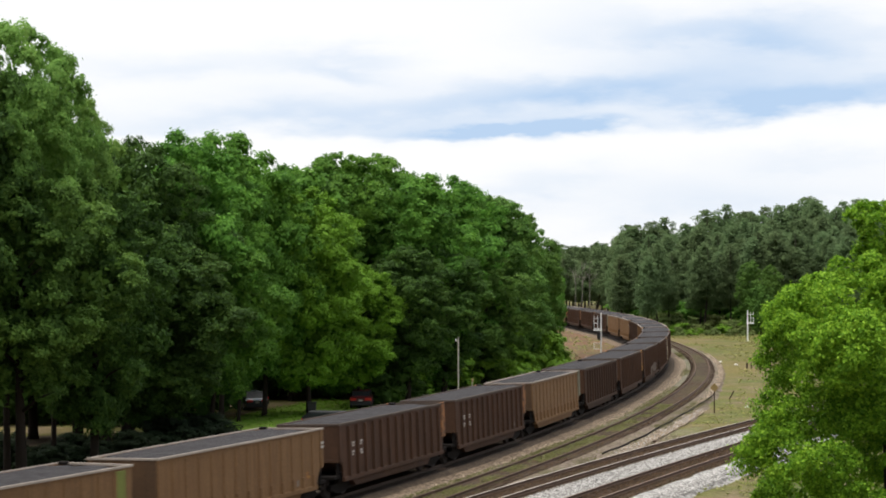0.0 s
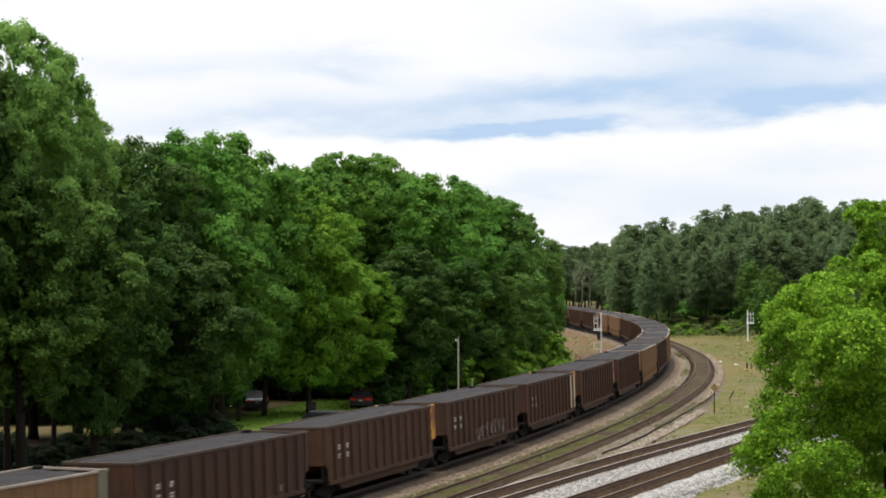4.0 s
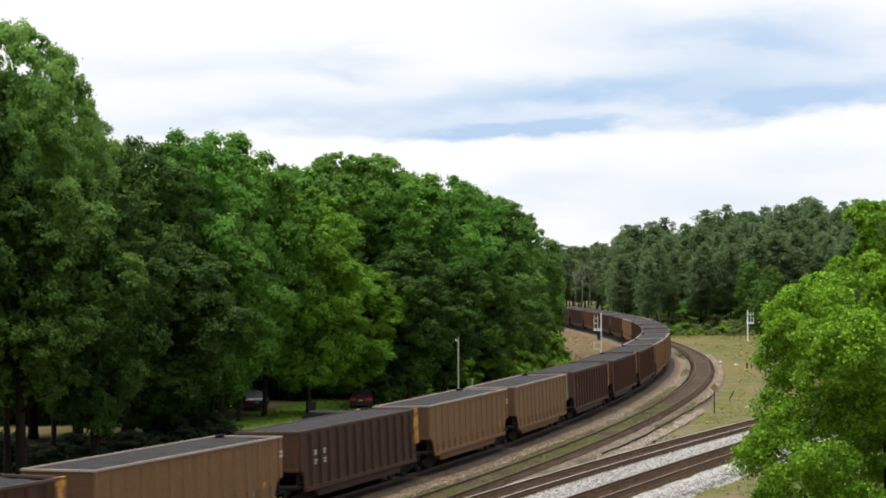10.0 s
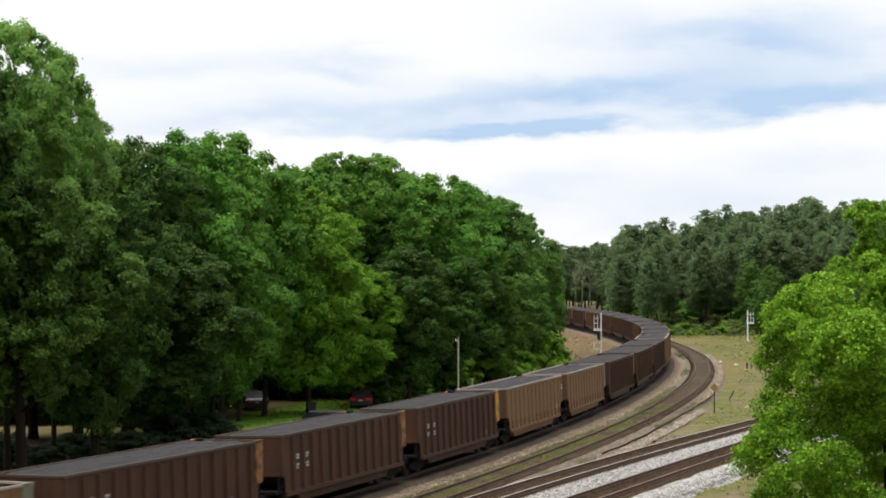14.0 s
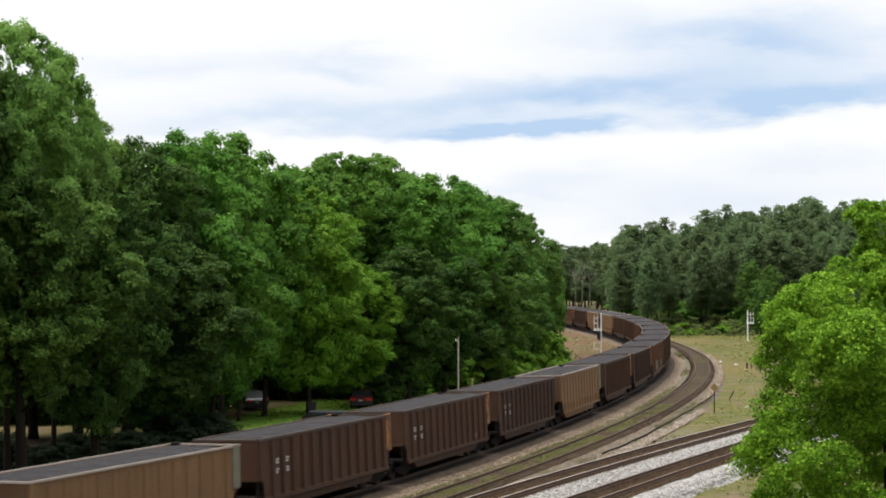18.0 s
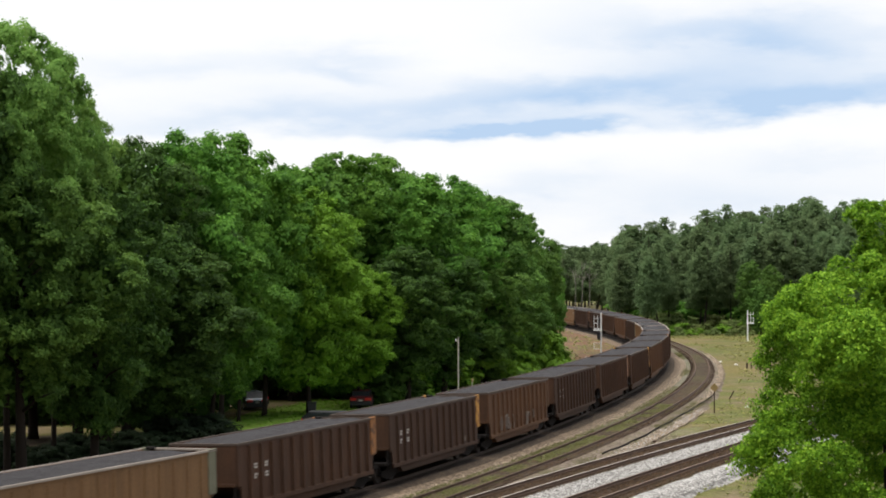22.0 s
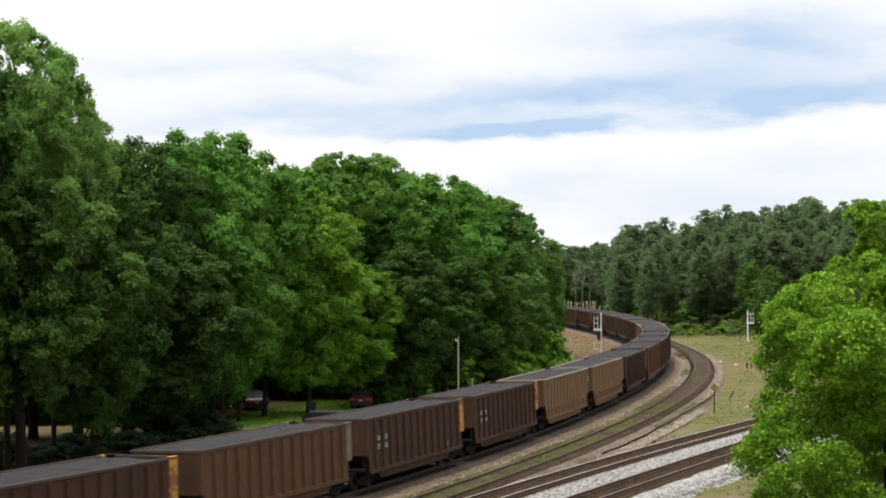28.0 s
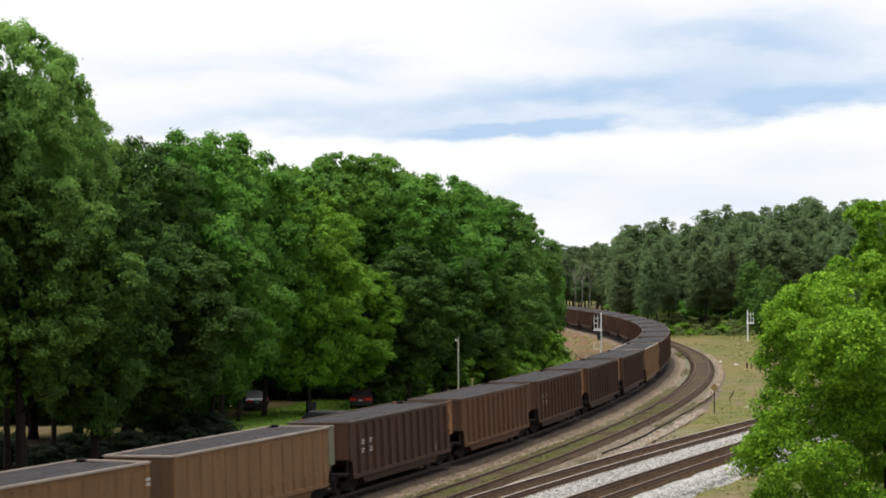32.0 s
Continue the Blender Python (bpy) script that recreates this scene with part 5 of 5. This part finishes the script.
def posts():
    t = thing("pole", "weathered pale wooden pole beside the wood", "pole", pose(1.21, 142.8, -0.56))
    part("shaft", bm_tube(bmesh.new(), [(0, 0, -0.2), (0, 0, 5.94)], [0.075, 0.055], 10), M["wood_grey"], t)
    part("bracket", bm_box(bmesh.new(), -0.24, 0.0, -0.03, 0.03, 5.58, 5.66), M["wood_grey"], t)
    part("insulator", bm_tube(bmesh.new(), [(-0.20, 0, 5.66), (-0.20, 0, 5.78)], [0.04, 0.025], 8), M["galv"], t)
    t = thing("marker_post", "short yellowed marker post beside the track", "post", pose(2.23, 147.0, -0.56, 0, 4, 0))
    part("shaft", bm_tube(bmesh.new(), [(0, 0, -0.1), (0, 0, 2.36)], [0.05, 0.045], 8), M["wood_grey"], t)
    part("cap", bm_box(bmesh.new(), -0.09, 0.09, -0.04, 0.04, 2.14, 2.41, 0.02), M["yellow_sign"], t)
    t = thing("warning_sign", "faded yellow diamond sign on a dark post", "sign", pose(21.25, 141.8, -0.56))
    part("post", bm_box(bmesh.new(), -0.045, 0.045, -0.03, 0.03, -0.1, 2.22), M["tie"], t)
    plate = bm_prism(bmesh.new(), [(0, 1.68), (0.34, 2.02), (0, 2.36), (-0.34, 2.02)], "y", -0.055, -0.034)
    part("plate", plate, M["yellow_sign"], t, "sun-faded yellow plate")
    t = thing("leaning_stake", "dark leaning stake in the grass", "stake", pose(24.70, 156.3, -0.56, 0, 28, 0))
    part("shaft", bm_box(bmesh.new(), -0.05, 0.05, -0.04, 0.04, -0.1, 0.9, 0.01), M["tie"], t)
    for x in (34.6, 35.1):
        t = thing("short_post", "short dark wooden post in the grass", "post", pose(x, 206, -0.56), "short posts")
        part("shaft", bm_tube(bmesh.new(), [(0, 0, -0.1), (0, 0, 0.62)], [0.1, 0.09], 8), M["tie"], t)
    # a loose black drain pipe along the shoulder
    run = [(9.53, 108.2), (11.62, 114.3), (13.98, 122.1), (17.52, 135.0), (20.07, 144.2), (23.61, 158.1)]
    pts = []
    for i in range(26):
        u = i / 25 * 5
        k = min(4, int(u))
        f = u - k
        pts.append((run[k][0] * (1 - f) + run[k + 1][0] * f, run[k][1] * (1 - f) + run[k + 1][1] * f + 0.2 * math.sin(i * 1.3), -0.27))
    t = thing("drain_pipe", "loose dark pipe lying along the gravel shoulder", "pipe")
    part("pipe_run", bm_tube(bmesh.new(), pts, 0.05, 8), M["steel_dark"], t)
    rng = random.Random(8)
    for i, (x, y, s) in enumerate([(24.88, 148.0, 0.42), (25.61, 147.0, 0.23), (13.26, 114.9, 0.2), (11.99, 117.5, 0.19), (14.35, 120.1, 0.17), (3.27, 103.9, 0.19), (34.50, 213.2, 0.47), (36.77, 211.1, 0.37), (33.60, 219.4, 0.47), (15.16, 225.6, 0.47), (16.16, 223.6, 0.37), (18.16, 229.8, 0.37), (10.25, 111.7, 0.18), (10.72, 112.8, 0.18), (11.25, 112.1, 0.22), (11.58, 113.4, 0.17), (12.22, 115.9, 0.16), (12.75, 115.2, 0.22), (13.48, 118.4, 0.17), (13.73, 117.5, 0.23), (14.66, 121.2, 0.20)]):
        bm = bmesh.new()
        bmesh.ops.create_icosphere(bm, subdivisions=2, radius=s * 0.62)
        for v in bm.verts:
            v.co *= 0.75 + 0.5 * noise.noise(v.co * 3.4 / s + Vector((i * 5.0, 0, 0)))
            v.co.z *= 0.6
        dark = i in (2, 3, 4, 5) or i > 11
        ob = new("rubble_block" if not dark else "tie_plate", mesh_of("rubble", bm, M["rail_rust"] if dark else M["debris"]))
        ob.matrix_basis = pose(x, y, -0.55 if not dark else -0.42, 0, 0, rng.uniform(0, 360))
        tagged(ob, "pale lump of broken concrete in the grass" if not dark else "rusty scrap lying on the gravel", "rubble" if not dark else "scrap", "lumps of rubble" if not dark else "scrap by the track")


posts()


# ------------------------------------------------------------------ parked vehicles and bin
def wheel_parts(parent, x, y, r, w):
    bm = bmesh.new()
    bm_tube(bm, [(-w / 2, 0, 0), (-w / 2 + 0.02, 0, 0), (w / 2 - 0.02, 0, 0), (w / 2, 0, 0)], [r * 0.9, r, r, r * 0.9], 16)
    wh = part("wheel", bm, M["tyre"], parent, m=pose(x, y, r))
    bm = bmesh.new()
    bm_tube(bm, [(-w / 2 - 0.01, 0, 0), (w / 2 + 0.01, 0, 0)], r * 0.6, 12)
    part("rim", bm, M["silver_paint"], wh)


def sedan(name, label, m, paint, cab=(-1.5, 1.0), length=4.6, hood=0.92, top=1.42, group="parked vehicles"):
    """A parked car; its tail points to -y."""
    t = thing(name, label, "car", m, group)
    a = length / 2
    prof = [(-a, 0.35), (-a, 0.85), (-a + 0.15, hood + 0.05), (cab[0] - 0.3, hood + 0.08), (cab[1] + 0.5, hood), (a - 0.2, hood - 0.15), (a, 0.6), (a, 0.3), (a - 0.5, 0.22), (-a + 0.5, 0.22)]
    bm = bm_prism(bmesh.new(), prof, "x", -0.88, 0.88)
    bmesh.ops.bevel(bm, geom=list(bm.edges), offset=0.06, segments=2, affect="EDGES")
    part("body", bm, M[paint], t, smooth=False)
    roof = [(cab[0] - 0.35, hood + 0.04), (cab[0] + 0.25, top), (cab[1] - 0.35, top), (cab[1] + 0.55, hood)]
    bm = bm_prism(bmesh.new(), roof, "x", -0.74, 0.74)
    bmesh.ops.bevel(bm, geom=list(bm.edges), offset=0.05, segments=2, affect="EDGES")
    part("windows", bm, M["glass_dark"], t, "dark tinted glass")
    bm = bm_box(bmesh.new(), -0.66, 0.66, cab[0] + 0.2, cab[1] - 0.3, top - 0.02, top + 0.035, 0.02)
    part("roof", bm, M[paint], t)
    for sx in (-1, 1):
        part("tail_lamp", bm_box(bmesh.new(), sx * 0.60 - 0.24, sx * 0.60 + 0.24, -a - 0.02, -a + 0.06, 0.66, 0.86, 0.02), M["lamp_red"], t, "red tail lamp")
        for y in (-a + 0.9, a - 0.9):
            wheel_parts(t, sx * 0.80, y, 0.32, 0.2)
    part("bumper", bm_box(bmesh.new(), -0.85, 0.85, -a - 0.05, -a + 0.1, 0.26, 0.60, 0.03), M["black"], t)
    part("plate_bar", bm_box(bmesh.new(), -0.16, 0.16, -a - 0.055, -a - 0.02, 0.60, 0.74), M["white"], t, "plain pale plate")
    return t


sedan("red_sedan", "dark red sedan parked on the lawn under the trees", pose(-6.63, 148.0, -0.5, 0, 0, 0), "red_paint", top=1.36)
sedan("dark_sedan", "dark blue sedan parked under the trees", pose(-15.53, 145.9, -0.5, 0, 0, 20), "dark_paint")
sedan("silver_pickup", "silver pickup truck parked behind the foliage", pose(-16.9, 147.5, -0.5, 0, 0, 100), "silver_paint", (-0.4, 1.2), 5.2, 0.95, 1.5)


def refuse_bin():
    t = thing("wheelie_bin", "tall black plastic refuse bin on the lawn", "bin", pose(-10.03, 138.7, -0.5))
    bm = bm_prism(bmesh.new(), [(-0.26, 0.08), (0.26, 0.08), (0.32, 1.0), (-0.32, 1.0)], "y", -0.32, 0.32)
    part("body", bm, M["black"], t)
    part("lid", bm_box(bmesh.new(), -0.36, 0.36, -0.38, 0.36, 1.0, 1.08, 0.025), M["black"], t)
    for sx in (-1, 1):
        bm = bm_tube(bmesh.new(), [(sx * 0.24, 0.3, 0.12), (sx * 0.32, 0.3, 0.12)], 0.12, 12)
        part("wheel", bm, M["tyre"], t)


sedan("black_wagon", "black station wagon parked on the lawn by the bin", pose(-7.5, 126.4, -0.5, 0, 0, -98), "black", (-2.0, 1.0), 4.5, 0.86, 1.28)
refuse_bin()


# ------------------------------------------------------------------ stones and weeds
def scatter_stones(name, line, s0, s1, lo, hi, z, count, size, mat, label, seed):
    rng = np.random.default_rng(seed)
    base = np.array([(1, 0, 0), (-0.5, 0.87, 0), (-0.5, -0.87, 0), (0.1, 0.1, 0.75), (0, 0, -0.5)])
    tri = np.array([(0, 1, 3), (1, 2, 3), (2, 0, 3), (1, 0, 4), (2, 1, 4), (0, 2, 4)])
    s, o = rng.uniform(s0, s1, count), rng.uniform(lo, hi, count)
    x, y, h = (np.interp(s, line[0], line[i]) for i in (1, 2, 3))
    o = beside(line, s, o)
    p = np.stack([x + np.cos(h) * o, y - np.sin(h) * o, np.full(count, z)], 1)
    a, sc = rng.uniform(0, 6.28, count), size * rng.uniform(0.6, 1.5, (count, 1)) * rng.uniform(0.6, 1.3, (count, 3))
    b = base[None] * sc[:, None]
    rot = np.stack([b[..., 0] * np.cos(a)[:, None] - b[..., 1] * np.sin(a)[:, None], b[..., 0] * np.sin(a)[:, None] + b[..., 1] * np.cos(a)[:, None], b[..., 2]], 2)
    verts = (p[:, None] + rot).reshape(-1, 3)
    faces = (tri[None] + (np.arange(count) * 5)[:, None, None]).reshape(-1, 3)
    me = bpy.data.meshes.new(name)
    me.vertices.add(len(verts))
    me.vertices.foreach_set("co", verts.ravel())
    me.loops.add(len(faces) * 3)
    me.loops.foreach_set("vertex_index", faces.ravel())
    me.polygons.add(len(faces))
    me.polygons.foreach_set("loop_start", np.arange(len(faces)) * 3)
    me.polygons.foreach_set("loop_total", np.full(len(faces), 3))
    me.update(calc_edges=True)
    me.materials.append(M[mat])
    tagged(new(name, me), label, "gravel", kind="stuff")


scatter_stones("pale_stones", SIDE, -5, 70, 1.1, 3.5, -0.22, 19000, 0.047, "stone_pale", "loose pale limestone ballast stones", 1)
scatter_stones("pale_stones", SIDE, -5, 45, 5.9, 7.6, -0.27, 11500, 0.047, "stone_pale", "loose pale limestone ballast stones", 2)
scatter_stones("grey_stones", LINE, 45, 205, 1.9, 3.3, -0.31, 16000, 0.066, "stone_grey", "loose grey-brown ballast stones", 3)
scatter_stones("grey_stones", SIDE, -14, 40, -5.4, -1.9, -0.52, 6000, 0.045, "stone_grey", "loose stones on the sandy flat", 22)
scatter_stones("rusty_stones", LINE, 45, 153, 3.9, 6.3, -0.18, 5000, 0.045, "stone_rust", "rust-stained ballast stones between the rails", 11)
scatter_stones("rusty_stones", SIDE, -12, 62, -1.2, 1.0, -0.19, 8000, 0.045, "stone_rust", "rust-stained ballast stones between the rails", 12)
scatter_stones("rusty_stones", SIDE, -12, 50, 3.6, 5.8, -0.19, 7000, 0.045, "stone_rust", "rust-stained ballast stones between the rails", 13)
scatter_stones("pale_stones", LINE, 71, 122, 6.6, 8.4, -0.37, 2200, 0.05, "stone_pale", "loose pale stones on the gravel shoulder", 14)
scatter_stones("grey_stones", LINE, 122, 216, 6.3, 7.4, -0.34, 6000, 0.062, "stone_grey", "loose grey-brown ballast stones", 21)
scatter_stones("grey_stones", LINE, 44, 122, 6.4, 8.5, -0.38, 13000, 0.06, "stone_grey", "loose grey-brown ballast stones", 4)


def scatter_weeds(name, line, s0, s1, lo, hi, count, size, mat, label, seed, patchy=0.12, z=-0.5):
    rng = np.random.default_rng(seed)
    s, o = rng.uniform(s0, s1, count), rng.uniform(lo, hi, count)
    keep = np.array([noise.noise((a * patchy, b * patchy * 1.5, seed)) > -0.25 + 0.5 * rng.random() for a, b in zip(s, o)])
    s, o = s[keep], o[keep]
    n = len(s)
    x, y, h = (np.interp(s, line[0], line[i]) for i in (1, 2, 3))
    o = beside(line, s, o)
    p = np.stack([x + np.cos(h) * o, y - np.sin(h) * o, np.full(n, z)], 1)
    p = np.repeat(p, 5, 0) + rng.normal(size=(n * 5, 3)) * np.array([size * 0.6, size * 0.6, 0.0])
    p[:, 2] += np.abs(rng.normal(size=n * 5)) * size * 0.5
    nrm = rng.normal(size=(n * 5, 3)) * 0.3 + np.array([0, 0, 1.0])
    tagged(new(name, blades(name, p, nrm, np.full(n * 5, size), mat, rng)), label, "grass", kind="stuff")


scatter_weeds("dry_grass", LINE, 71, 341, 8.9, 36, 14000, 0.13, M["weed"], "tufts of dry and green grass in the field", 5, 0.06)
scatter_weeds("track_weeds", LINE, 45, 125, 4.3, 5.9, 12000, 0.07, M["weed_green"], "olive weeds between the rusty rails", 16, 0.25, -0.18)
scatter_weeds("track_weeds", LINE, 45, 134, 6.2, 7.8, 5000, 0.06, M["weed_green"], "olive weeds beside the second track", 17, 0.25, -0.30)
scatter_weeds("track_weeds", LINE, 45, 216, 3.0, 3.9, 7000, 0.08, M["weed_green"], "olive weeds between the tracks", 18, 0.05, -0.30)
scatter_weeds("tall_weeds", LINE, 195, 330, 10.4, 40, 11000, 0.17, M["weed"], "tall dry and green weeds before the pines", 19, 0.08)
scatter_weeds("bank_grass", LINE, 165, 330, -10.5, -3.6, 500, 0.22, M["weed"], "sparse grass on the red bank", 7, 0.15)
scatter_weeds("lawn_grass", LINE, 92, 131, -25.5, -8, 5000, 0.12, M["leaf_light"], "short green grass of the lawn", 8, 0.02)

# ------------------------------------------------------------------ ties, pieces of the tracks
def build_ties():
    tie = box_mesh("tie", (-1.3, 1.3, -0.115, 0.115, -0.20, 0.0), M["tie"])
    for track, line, off, s0, s1 in TRACKS:
        n = 0
        s = s0
        while s < s1 and n < 290:
            x, y, h = on_line(line, s, off)
            part("tie", tie, None, track, m=pose(x, y, -0.195 + tilt(LINE, s, 0) if off == 0.0 and line is LINE else -0.202, 0, -cant(s) if off == 0.0 and line is LINE else 0, -math.degrees(h)))
            s += 0.55 if line is not LINE else 0.62
            n += 1


build_ties()


# ------------------------------------------------------------------ what moves
def motions():
    for k, car in CARS.items():
        walk(car, [(t, car_pose(k, t)) for t in np.linspace(0.0, 32.0, 33).tolist()])


motions()
